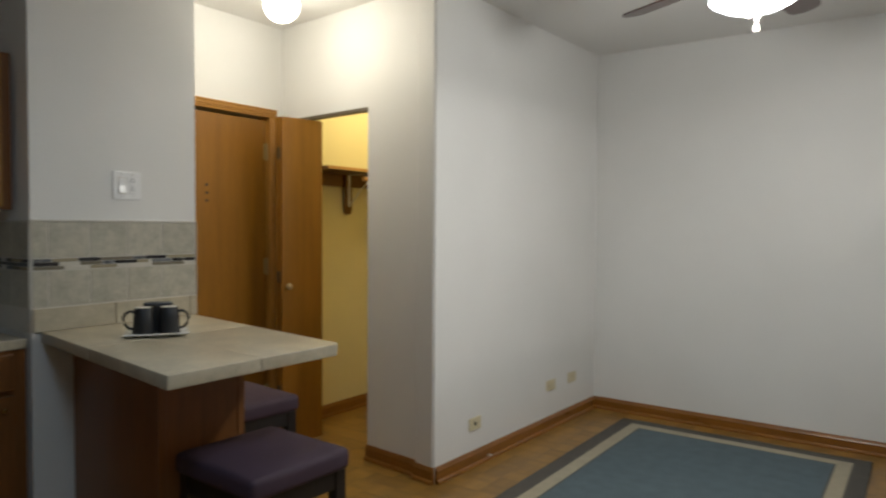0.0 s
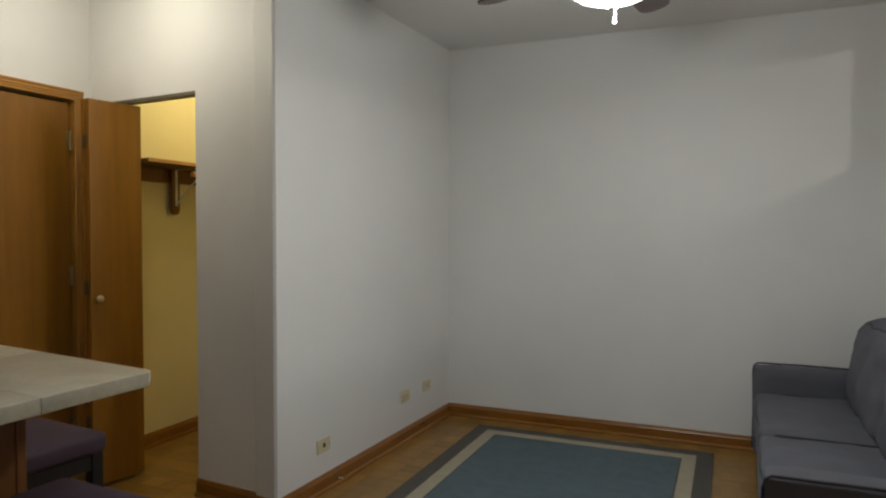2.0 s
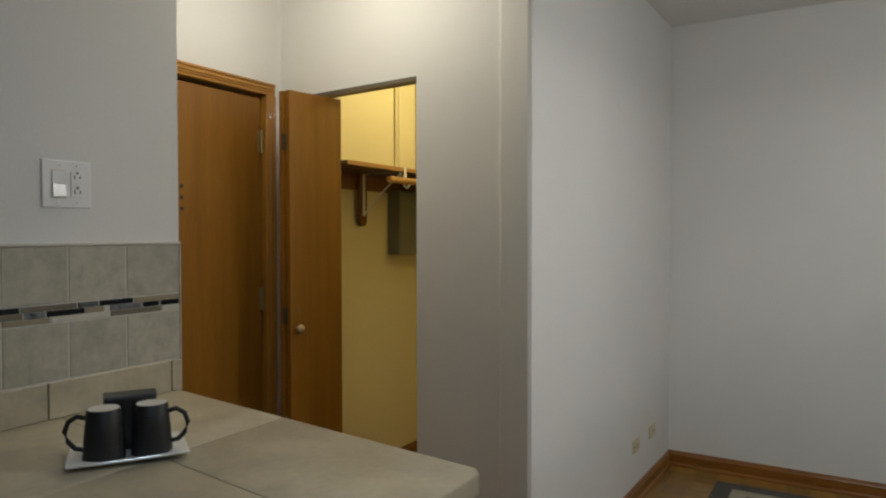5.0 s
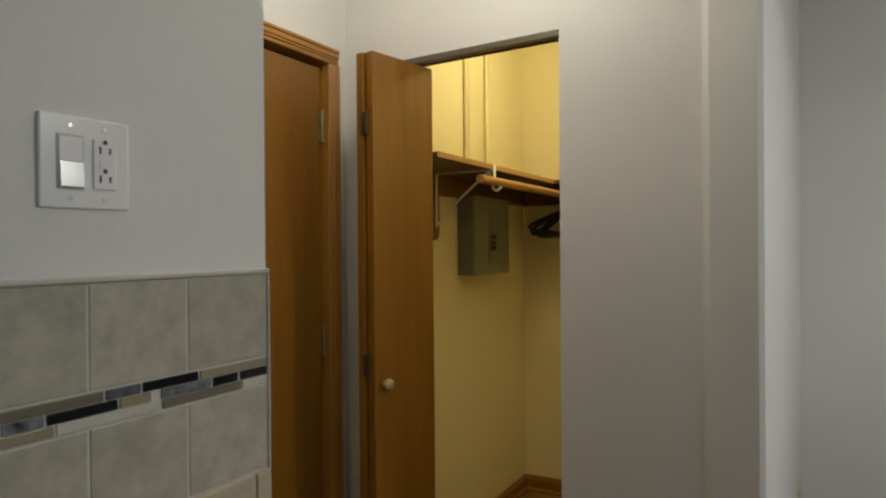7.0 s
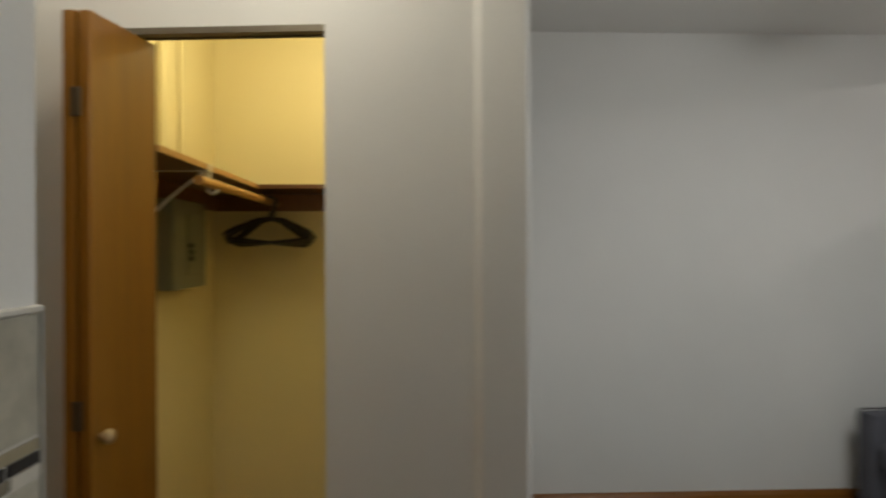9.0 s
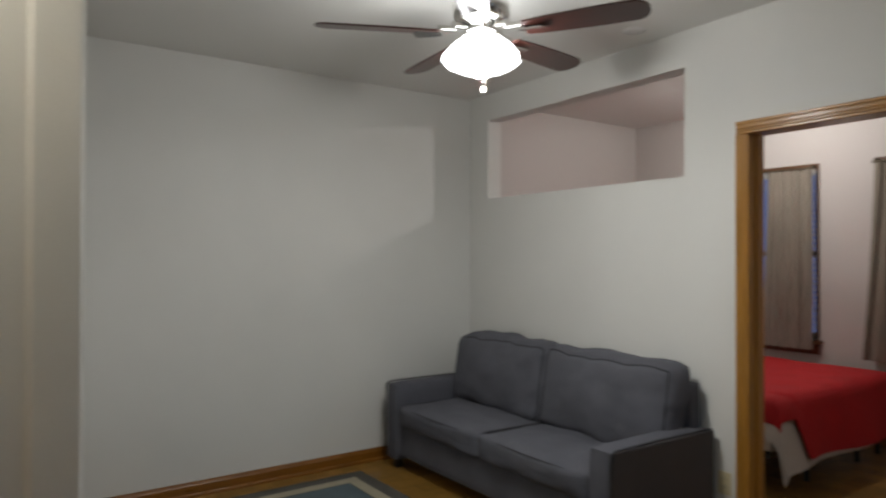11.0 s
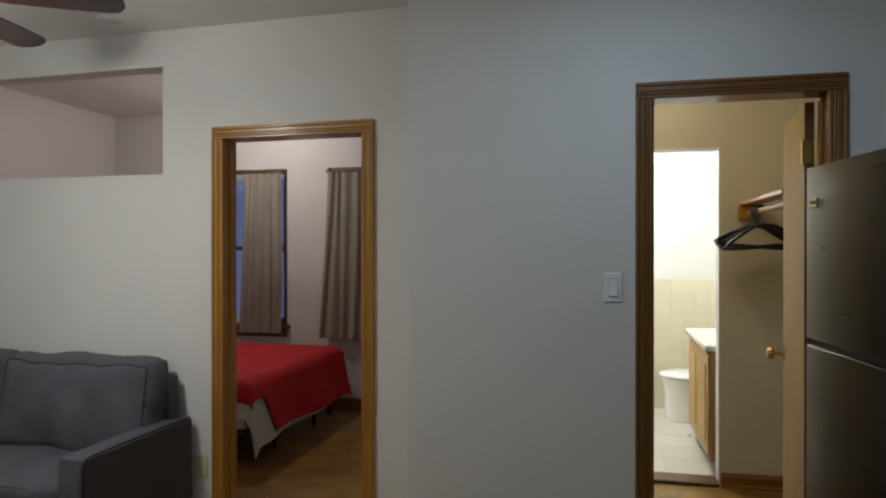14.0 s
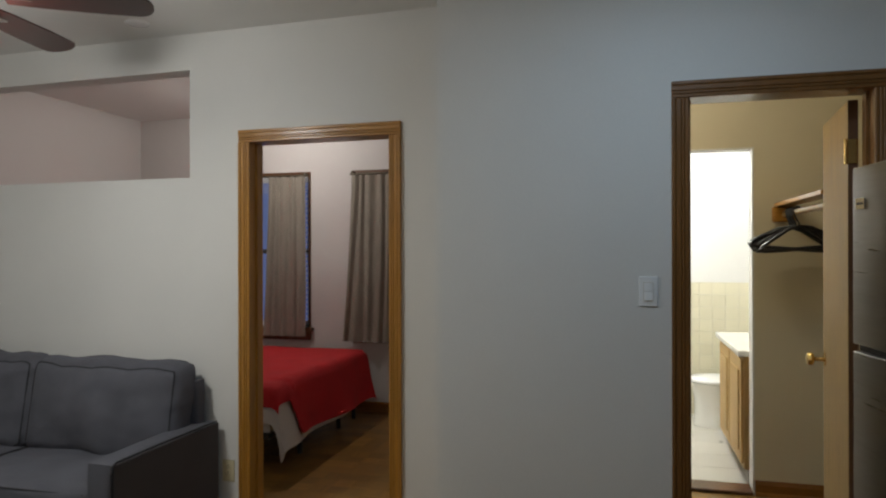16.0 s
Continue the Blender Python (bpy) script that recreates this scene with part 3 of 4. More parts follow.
GLASS = [mat("mosaic_black", (0.012, 0.011, 0.012), 0.12, vary=0.1, bump=0.0), mat("mosaic_taupe", (0.19, 0.165, 0.12), 0.15, vary=0.1, bump=0.0, each=0.1),
         mat("mosaic_slate", (0.13, 0.135, 0.14), 0.12, vary=0.4, scale=60, bump=0.0, each=0.1), mat("mosaic_sand", (0.33, 0.285, 0.19), 0.15, vary=0.1, bump=0.0),
         mat("mosaic_white", (0.58, 0.55, 0.48), 0.4, vary=0.10, scale=40, bump=0.0),
         mat("mosaic_marble", (0.30, 0.31, 0.33), 0.1, scale=55, bump=0.0, dark=(0.03, 0.035, 0.045))]
random.seed(4)
rows = (((2.380, 3, 0.148), (2.229, 0, 0.101), (2.126, 2, 0.056), (2.068, 1, 0.140), (1.926, 0, 0.09), (1.834, 3, 0.10), (1.732, 2, 0.072)),
        ((2.380, 0, 0.064), (2.312, 0, 0.054), (2.255, 5, 0.096), (2.143, 3, 0.052), (2.089, 0, 0.100), (1.987, 5, 0.052), (1.933, 1, 0.09), (1.841, 4, 0.08), (1.759, 0, 0.098)),
        ((2.380, 4, 0.058), (2.320, 1, 0.159), (2.158, 4, 0.157), (1.999, 3, 0.115), (1.882, 4, 0.10), (1.780, 1, 0.119)))
for r, row in enumerate(rows):
    z1 = 1.2255 - 0.0155 * r
    for y1, k, w in row:
        part("mosaic_piece", boxes((TILEX + 0.001, max(1.6585, y1 - w + 0.001), z1 - 0.0142, TILEX + 0.0078, y1 - 0.001, z1), bevel=0.001), GLASS[k], t)
for r in range(3):
    x1 = TILEX - 0.003
    for i in range(7):
        w = random.uniform(0.04, 0.11)
        part("mosaic_piece", boxes((x1 - w + 0.0015, 1.646, 1.2255 - 0.0155 * r - 0.014, x1, 1.654, 1.2255 - 0.0155 * r), bevel=0.001), GLASS[random.randrange(5)], t)
        x1 -= w


def rocker(t, m, y, z):
    part("rocker_frame", boxes((0.006, y - 0.0185, z - 0.036, 0.0075, y + 0.0185, z + 0.036), bevel=0.0006), GROUT, t, m=m)
    part("rocker", boxes((0.006, y - 0.0160, z + 0.0005, 0.0088, y + 0.0160, z + 0.0325), bevel=0.0008), WHITEP, t, m=m)
    bm = bmesh.new()
    for v in box(bm, 0.006, y - 0.0160, z - 0.0325, 0.0095, y + 0.0160, z):
        if v.co.x > 0.009 and v.co.z < z - 0.01:
            v.co.x += 0.003
    part("rocker_paddle", bm, WHITEP, t, m=m)


def receptacle(t, m, y, z, material, gfci=True):
    h = 0.0335
    part("outlet_face", boxes((0.006, y - 0.0168, z - h, 0.0085, y + 0.0168, z + h), bevel=0.0012), material, t, m=m)
    for dz in (0.0195, -0.0195):
        part("slot", boxes((0.0085, y - 0.0085, z + dz - 0.005, 0.0092, y - 0.0060, z + dz + 0.005)), SLOT, t, m=m)
        part("slot", boxes((0.0085, y + 0.0060, z + dz - 0.004, 0.0092, y + 0.0085, z + dz + 0.004)), SLOT, t, m=m)
        bm = bmesh.new()
        cyl(bm, (0.0085, y, z + dz + 0.011), (0.0092, y, z + dz + 0.011), 0.0032, n=12)
        part("ground_hole", bm, SLOT, t, m=m)
    if gfci:
        part("test_button", boxes((0.0085, y - 0.009, z + 0.0005, 0.0095, y + 0.009, z + 0.0045), (0.0085, y - 0.009, z - 0.0045, 0.0095, y + 0.009, z - 0.0005)), material, t, m=m)


def plate(name, label, category, m, w, h, material, group=""):
    """A wall plate in the plane of local x = 0, facing local +x, centred on the origin."""
    t = thing(name, label, category, m, group)
    part("plate", boxes((0.0, -w / 2, -h / 2, 0.006, w / 2, h / 2), bevel=0.0025), material, t)
    return t


def screws(t, pts, material=None):
    for y, z in pts:
        bm = bmesh.new()
        cyl(bm, (0.006, y, z), (0.0072, y, z), 0.0032, n=12)
        part("screw", bm, material or CHROME, t)


I4 = Matrix.Identity(4)
t = plate("switch_plate", "white double plate with rocker switch and outlet above tile", "switch plate", pose(TILEX, 2.047, 1.5325), 0.127, 0.121, WHITEP)
rocker(t, I4, -0.023, 0.0)
receptacle(t, I4, 0.025, 0.0, WHITEP)
screws(t, ((-0.023, 0.048), (-0.023, -0.048), (0.025, 0.048), (0.025, -0.048)))
t = plate("light_switch", "white single rocker light switch beside the doorway", "light switch", pose(XD, 0.937, 1.310, 0, 0, 180), 0.068, 0.112, WHITEP)
rocker(t, I4, 0.0, 0.0)
screws(t, ((0, 0.047), (0, -0.047)), WHITEP)
aw = math.degrees(math.atan2(YB - 3.300, -1.062 + 1.119)) - 90
for y, z, kind in ((3.668, 0.239, 0), (4.567, 0.294, 1), (4.876, 0.296, 2)):
    x = -1.119 + (y - 3.300) / (YB - 3.300) * 0.057
    t = plate("wall_outlet", ("ivory blank plate with a cable jack", "ivory outlet plate above the baseboard", "ivory telephone jack plate above the baseboard")[kind], "wall outlet", pose(x, y, z, 0, 0, aw) @ pose(0, 0, 0, 90, 0, 0), 0.072, 0.116, IVORY, "outlets on the living room wall")
    if kind == 1:
        receptacle(t, I4, 0, 0, IVORY, False)
    else:
        part("jack", boxes((0.006, -0.010, -0.010, 0.009, 0.010, 0.010), bevel=0.001), SLOT if kind == 0 else IVORY, t)
        part("jack_slot", boxes((0.0091, -0.004, -0.004, 0.0097, 0.004, 0.004)), SLOT, t)
    screws(t, ((0, 0.044), (0, -0.044)))
t = plate("wall_outlet", "ivory outlet plate beside the sofa", "wall outlet", CM @ pose(0, 1.30, 0.30, 0, 0, 180), 0.072, 0.114, IVORY)
receptacle(t, I4, 0, 0, IVORY, False)

bm = bmesh.new()
tube(bm, [(-1.085, 3.78, 0.030), (-1.080, 3.78, 0.034), (-1.070, 3.78, 0.034), (-1.064, 3.784, 0.030)], 0.004)
tagged(part("cable_stub", bm, WHITEP, smooth=60), "short white cable end poking from the baseboard", "cable")

# ---------- peninsula, its cabinet, stools ----------
t = thing("peninsula_counter", "cream stone-look bar counter fixed to the tiled pier", "counter")


def slab(quad, z0, z1, r):
    bm = bmesh.new()
    lo = [bm.verts.new((x, y, z0)) for x, y in quad]
    hi = [bm.verts.new((x, y, z1)) for x, y in quad]
    bm.faces.new(lo[::-1])
    bm.faces.new(hi)
    for i in range(len(quad)):
        j = (i + 1) % len(quad)
        bm.faces.new((lo[i], lo[j], hi[j], hi[i]))
    if r:
        bmesh.ops.bevel(bm, geom=bm.edges[:], offset=r, segments=3, profile=0.5, affect="EDGES")
    return bm


part("grout_bed", slab([(-1.868, 1.693), (-0.769, 1.553), (-0.760, 2.211), (-0.778, 2.233), (-1.868, 2.372)], 0.895, 0.9340, 0.0), mat("tan_grout", (0.34, 0.30, 0.22), 0.8, vary=0.1, scale=30), t)


def across(f, x):
    """The counter's y at the share f of its depth."""
    s = (x + 1.868) / 1.102
    return (1.690 - 0.140 * s) * (1 - f) + (2.375 - 0.140 * s) * f


for f0, f1 in ((0.0, 0.479), (0.4808, 1.0)):
    for x0, x1 in ((-1.868, -1.380), (-1.3788, -0.766)):
        slant = 0.009 if x1 > -1 else 0.0
        quad = [(x0, across(f0, x0)), (x1 + slant * f0, across(f0, x1)), (x1 + slant * f1, across(f1, x1)), (x0, across(f1, x0))]
        if x1 > -1 and f1 == 1.0:
            quad[2:3] = [(-0.757, 2.212), (-0.776, 2.236)]
        part("counter_tile", slab(quad, 0.893, 0.936, 0.0022), COUNTER, t, smooth=40)
t = thing("peninsula_cabinet", "reddish oak cabinet under the bar counter", "cabinet")
part("body", slab([(-1.868, 1.812), (-1.150, 1.754), (-1.145, 2.10), (-1.868, 2.145)], 0.0, 0.893, 0.0), CABWOOD, t)
part("corner_post", slab([(-1.175, 1.754), (-1.147, 1.750), (-1.1465, 1.781), (-1.174, 1.784)], 0.0, 0.8925, 0.003), CABWOOD, t)
part("edge_strip", slab([(-1.150, 2.073), (-1.142, 2.073), (-1.1415, 2.103), (-1.150, 2.103)], 0.0, 0.8925, 0.0), CABWOOD, t)


def stool(m):
    t = thing("bar_stool", "square stool with aubergine vinyl seat and dark legs", "stool", m, "stools at the bar counter")
    bm = bmesh.new()
    box(bm, -0.215, -0.205, 0.525, 0.215, 0.205, 0.600, 0.022, 4)
    for v in bm.verts:
        if v.co.z > 0.59:
            v.co.z += 0.014 * max(0, 1 - (v.co.x / 0.215) ** 2) * max(0, 1 - (v.co.y / 0.205) ** 2)
    bmesh.ops.subdivide_edges(bm, edges=[e for e in bm.edges if e.calc_length() > 0.2], cuts=5, use_grid_fill=True)
    for v in bm.verts:
        if v.co.z > 0.595:
            v.co.z += 0.016 * max(0, 1 - (v.co.x / 0.2) ** 2) * max(0, 1 - (v.co.y / 0.19) ** 2) + 0.003 * noise.noise(v.co * 14)
    part("seat", bm, PURPLE, t, smooth=50)
    part("apron", boxes((-0.195, -0.185, 0.465, 0.195, -0.165, 0.527), (-0.195, 0.165, 0.465, 0.195, 0.185, 0.527), (-0.195, -0.165, 0.465, -0.175, 0.165, 0.527), (0.175, -0.165, 0.465, 0.195, 0.165, 0.527)), LEG, t)
    for sx in (-1, 1):
        for sy in (-1, 1):
            part("leg", boxes((sx * 0.180 - 0.022, sy * 0.170 - 0.022, 0.0, sx * 0.180 + 0.022, sy * 0.170 + 0.022, 0.527), bevel=0.003), LEG, t)
    for y in (-0.17, 0.17):
        part("stretcher", boxes((-0.158, y - 0.01, 0.16, 0.158, y + 0.01, 0.19)), LEG, t)
    return t


s0 = stool(pose(-0.850, 1.957, 0, 0, 0, -2))
copy_thing(s0, pose(-1.55, 2.36, 0, 0, 0, -5))

# ---------- tray with mugs ----------
TM = pose(-1.445, 1.928, 0.936, 0, 0, -33)
t = thing("serving_tray", "small white rectangular ceramic tray on the counter", "tray", TM)
bm = bmesh.new()
box(bm, -0.080, -0.114, 0.0, 0.080, 0.114, 0.006, 0.003, 2)
bmesh.ops.subdivide_edges(bm, edges=bm.edges[:], cuts=3, use_grid_fill=True)
for v in bm.verts:
    e = max(abs(v.co.x) / 0.080, abs(v.co.y) / 0.114)
    v.co.z += 0.012 * max(0, e - 0.72) / 0.28
    v.co.x *= 1 + 0.06 * max(0, e - 0.7)
part("dish", bm, PORC, t, smooth=60)


def mug(m):
    t = thing("mug", "dark glazed mug turned upside down on the tray", "mug", m, "mugs on the tray")
    bm = bmesh.new()
    lathe(bm, [(0.0395, 0.0), (0.0405, 0.004), (0.037, 0.055), (0.0325, 0.101), (0.030, 0.104), (0.0275, 0.104), (0.026, 0.1005)], 36)
    part("body", bm, MUG, t, smooth=40)
    bm = bmesh.new()
    ring = [(0.0285 + 0.0016 * math.cos(a), 0.1043 + 0.0008 * math.sin(a)) for a in np.linspace(0, 2 * math.pi, 7)]
    lathe(bm, ring, 36)
    part("foot_ring", bm, GROUT, t, "unglazed pale foot ring", 60)
    bm = bmesh.new()
    tube(bm, [(0.033, 0, 0.086), (0.050, 0, 0.090), (0.066, 0, 0.080), (0.073, 0, 0.060), (0.067, 0, 0.040), (0.053, 0, 0.025), (0.037, 0, 0.022)], 0.0052)
    part("handle", bm, MUG, t, smooth=60)
    return t


m0 = mug(TM @ pose(0.028, -0.046, 0.008, 0, 0, -100))
copy_thing(m0, TM @ pose(0.022, 0.044, 0.008, 0, 0, 75))
t = thing("coffee_box", "small black box behind the mugs on the tray", "box", TM @ pose(-0.043, 0.004, 0.008))
part("carton", boxes((-0.028, -0.052, 0, 0.028, 0.052, 0.112), bevel=0.002), BLACK, t)
part("lid_flap", boxes((-0.0285, -0.0525, 0.112, 0.0285, 0.0525, 0.115), bevel=0.001), BLACK, t)

# ---------- kitchen run beside the pier ----------
t = thing("kitchen_base_cabinet", "reddish oak base cabinet beside the pier", "cabinet")
part("body", boxes((ENTX - 0.118, 0.36, 0.10, -1.895, 1.643, 0.875)), CABWOOD, t)
part("toe_kick", boxes((ENTX - 0.118, 0.36, 0.0, -1.95, 1.643, 0.10)), LEG, t)
for a in (0.385, 1.005):
    d = part("door", boxes((-1.895, a, 0.13, -1.875, a + 0.59, 0.70), bevel=0.004), CABWOOD, t)
    part("knob", boxes((-1.875, a + 0.54, 0.64, -1.855, a + 0.56, 0.66), bevel=0.006), BRASS, d)
    d = part("drawer", boxes((-1.895, a, 0.72, -1.875, a + 0.59, 0.86), bevel=0.004), CABWOOD, t)
tagged(part("kitchen_worktop", boxes((ENTX - 0.118, 0.34, 0.876, -1.88, 1.644, 0.915), bevel=0.005), COUNTER), "cream stone worktop on the base cabinet", "worktop")
t = thing("wall_cabinet", "honey oak wall cabinet over the worktop", "cabinet")
part("body", boxes((ENTX - 0.118, 0.36, 1.42, -2.00, 1.6435, 2.04)), CABWOOD, t)
for a in (0.385, 1.005):
    part("door", boxes((-2.00, a, 1.43, -1.98, a + 0.60, 2.03), bevel=0.004), OAK, t)

# ---------- refrigerator ----------
t = thing("refrigerator", "brushed steel top-freezer refrigerator", "refrigerator", pose(1.028, 0.300, 0, 0, 0, 7.0))
FX0, FX1, FY = -0.725, 0.0, 0.0
part("cabinet", boxes((FX0 + 0.005, -0.68, 0.03, FX1 - 0.005, FY - 0.06, 1.722), bevel=0.006), mat("grey_fridge_side", (0.16, 0.155, 0.15), 0.45, vary=0.05), t)
for n, z0, z1 in (("fridge_door", 0.06, 1.136), ("freezer_door", 1.158, 1.735)):
    bm = bmesh.new()
    box(bm, FX0, FY - 0.055, z0, FX1, FY, z1, 0.006, 3)
    d = part(n, bm, STEEL, t, smooth=40)
    part("gasket", boxes((FX0 + 0.012, FY - 0.062, z0 + 0.012, FX1 - 0.012, FY - 0.0555, z1 - 0.012)), BLACK, d, "black rubber door gasket")
part("grip_recess", boxes((FX0 + 0.01, FY - 0.05, 1.1365, FX1 - 0.01, FY - 0.018, 1.1575)), SLOT, t)
part("badge", boxes((FX1 - 0.085, FY + 0.0005, 1.597, FX1 - 0.030, FY + 0.003, 1.632), bevel=0.001), CHROME, t, "small chrome name plate")
part("badge_bar", boxes((FX1 - 0.078, FY + 0.0032, 1.610, FX1 - 0.037, FY + 0.0038, 1.619)), SLOT, t)
for x in (FX0 + 0.08, FX1 - 0.08):
    bm = bmesh.new()
    cyl(bm, (x, -0.12, 0.0), (x, -0.12, 0.032), 0.025, n=16)
    part("foot", bm, BLACK, t)

# ---------- rug ----------
t = thing("area_rug", "slate blue rug with sand and charcoal borders", "rug")
R0, R1, RY0, RY1 = -0.757, 0.742, 2.86, 5.068


def band(i0, i1, z):
    a, b, c, d = R0 + i0, R1 - i0, RY0 + i0, RY1 - i0
    e, f, g, h = R0 + i1, R1 - i1, RY0 + i1, RY1 - i1
    return boxes((a, c, 0, b, g, z), (a, h, 0, b, d, z), (a, g, 0, e, h, z), (f, g, 0, b, h, z))


part("outer_border", band(0.0, 0.092, 0.011), RUGD, t)
part("sand_border", band(0.092, 0.170, 0.0112), RUGT, t)
part("inner_line", band(0.170, 0.180, 0.0108), RUGD, t)
part("field", boxes((R0 + 0.180, RY0 + 0.180, 0, R1 - 0.180, RY1 - 0.180, 0.0112)), RUGB, t)

# ---------- sofa ----------
t = thing("sofa", "two-seat slate grey fabric sofa against the wall", "sofa", pose(0.922, 3.106, 0, 0, 0, -0.9))
SL, SD = 1.985, 0.76


def puffed(x0, y0, z0, x1, y1, z1, puff, r, tilt, wob, p):
    """Where the point p of a cube of half-size 1 lies on a rounded, puffed and tilted cushion."""
    hx, hy, hz = (x1 - x0) / 2, (y1 - y0) / 2, (z1 - z0) / 2
    q = Vector((max(-hx + r, min(hx - r, p.x * hx)), max(-hy + r, min(hy - r, p.y * hy)), max(-hz + r, min(hz - r, p.z * hz))))
    d = Vector((p.x * hx, p.y * hy, p.z * hz)) - q
    w = q + (d.normalized() * r if d.length > 1e-6 else d)
    fx, fy, fz = 1 - p.x ** 2, 1 - p.y ** 2, 1 - p.z ** 2
    w.x += puff[0] * p.x * fy * fz
    w.y += puff[1] * p.y * fx * fz
    w.z += puff[2] * p.z * fx * fy
    w += Vector((1, 1, 1)) * wob * (noise.noise(Vector((w.x, w.y + y0 * 3, w.z)) * 6) + 0.45 * noise.noise(Vector((w.x * 1.5, w.y * 0.8 + y0, w.z * 2.2)) * 17))
    w.x += tilt * (w.z + hz)
    return Vector(((x0 + x1) / 2, (y0 + y1) / 2, (z0 + z1) / 2)) + w


def pillow(x0, y0, z0, x1, y1, z1, puff, r=0.04, tilt=0.0, wob=0.006):
    bm = bmesh.new()
    box(bm, x0, y0, z0, x1, y1, z1)
    bmesh.ops.subdivide_edges(bm, edges=bm.edges[:], cuts=17 if wob > 0.004 else 7, use_grid_fill=True)
    for v in bm.verts:
        p = Vector(((2 * v.co.x - x0 - x1) / (x1 - x0), (2 * v.co.y - y0 - y1) / (y1 - y0), (2 * v.co.z - z0 - z1) / (z1 - z0)))
        v.co = puffed(x0, y0, z0, x1, y1, z1, puff, r, tilt, wob, p)
    return bm


def welt(pts, r=0.006):
    bm = bmesh.new()
    tube(bm, pts, r, 8)
    return bm


part("base", pillow(0.035, 0.05, 0.09, SD - 0.03, SL - 0.05, 0.29, (0.004, 0, 0), 0.015, wob=0.002), SOFA, t, smooth=60)
for y0, y1 in ((0.0, 0.135), (SL - 0.135, SL)):
    a = part("arm", pillow(0.0, y0, 0.06, SD, y1, 0.572, (0.004, 0.0, 0.004), 0.022, wob=0.002), SOFA, t, smooth=60)
    for ye in ((y0 - 0.003,) if y0 < 0.5 else (y1 + 0.003,)):
        part("piping", welt([(-0.001, ye, 0.07), (-0.002, ye, 0.53), (0.006, ye, 0.560), (0.025, ye, 0.573), (0.3, ye, 0.5755), (SD - 0.02, ye, 0.572)], 0.005), WELT, a, smooth=60)
# same slate fabric; its darker colour is painted shade
part("outer_side_panel", boxes((0.003, -0.0075, 0.068, SD - 0.004, 0.010, 0.562), bevel=0.004), SOFASHADE, t, "slate fabric side panel, shade put into its colour")
ymid = SL / 2
for y0, y1 in ((0.137, ymid - 0.004), (ymid + 0.004, SL - 0.137)):
    c = part("seat_cushion", pillow(0.008, y0, 0.285, 0.60, y1, 0.435, (0.012, 0.004, 0.022), 0.035, wob=0.008), SOFA, t, smooth=60)
    part("piping", welt([(0.55, y0 + 0.008, 0.425), (0.10, y0 + 0.006, 0.428), (0.022, y0 + 0.03, 0.418), (0.004, (y0 + y1) / 2, 0.420), (0.022, y1 - 0.03, 0.418), (0.10, y1 - 0.006, 0.428), (0.55, y1 - 0.008, 0.425)], 0.0035), WELT, c, smooth=60)
    shape = (0.455, y0 - (0.05 if y0 < 0.5 else 0.0), 0.42, 0.66, y1 + (0.05 if y0 > 0.5 else 0.0), 0.882, (0.055, 0.012, 0.022), 0.062, 0.17, 0.019)
    b = part("back_cushion", pillow(*shape), SOFA, t, smooth=60)
    for side in (-1.0, 1.0):
        ring = [Vector((side, -1 + 2 * k / 24, 1)) for k in range(24)] + [Vector((side, 1, 1 - 2 * k / 14)) for k in range(14)] + [Vector((side, 1 - 2 * k / 24, -1)) for k in range(24)] + [Vector((side, -1, -1 + 2 * k / 14)) for k in range(15)]
        part("piping", welt([puffed(*shape, p) for p in ring], 0.0045), WELT, b, smooth=60)
part("back_frame", pillow(0.655, 0.06, 0.09, SD - 0.005, SL - 0.06, 0.80, (0.0, 0, 0.004), 0.03, wob=0.002), SOFA, t, smooth=60)
for x in (0.06, SD - 0.08):
    for y in (0.06, SL - 0.06):
        part("foot", boxes((x - 0.025, y - 0.025, 0.0, x + 0.025, y + 0.025, 0.075), bevel=0.004), LEG, t)

# ---------- ceiling fan ----------
FC = (0.39, 3.356)
t = thing("ceiling_fan", "steel ceiling fan with five mahogany blades and lit glass bowl", "ceiling fan")
bm = bmesh.new()
lathe(bm, [(0.035, 2.585), (0.070, 2.60), (0.075, 2.625), (0.075, 2.64)], 32, (*FC, 0))
part("canopy", bm, STEEL, t, smooth=40)
bm = bmesh.new()
lathe(bm, [(0.055, 2.425), (0.098, 2.435), (0.118, 2.455), (0.122, 2.50), (0.110, 2.545), (0.075, 2.575), (0.035, 2.586)], 36, (*FC, 0))
part("motor", bm, CHROME, t, "bright nickel motor housing", 40)
bm = bmesh.new()
lathe(bm, [(0.040, 2.385), (0.062, 2.392), (0.070, 2.405), (0.058, 2.425)], 32, (*FC, 0))
part("light_collar", bm, CHROME, t, smooth=40)
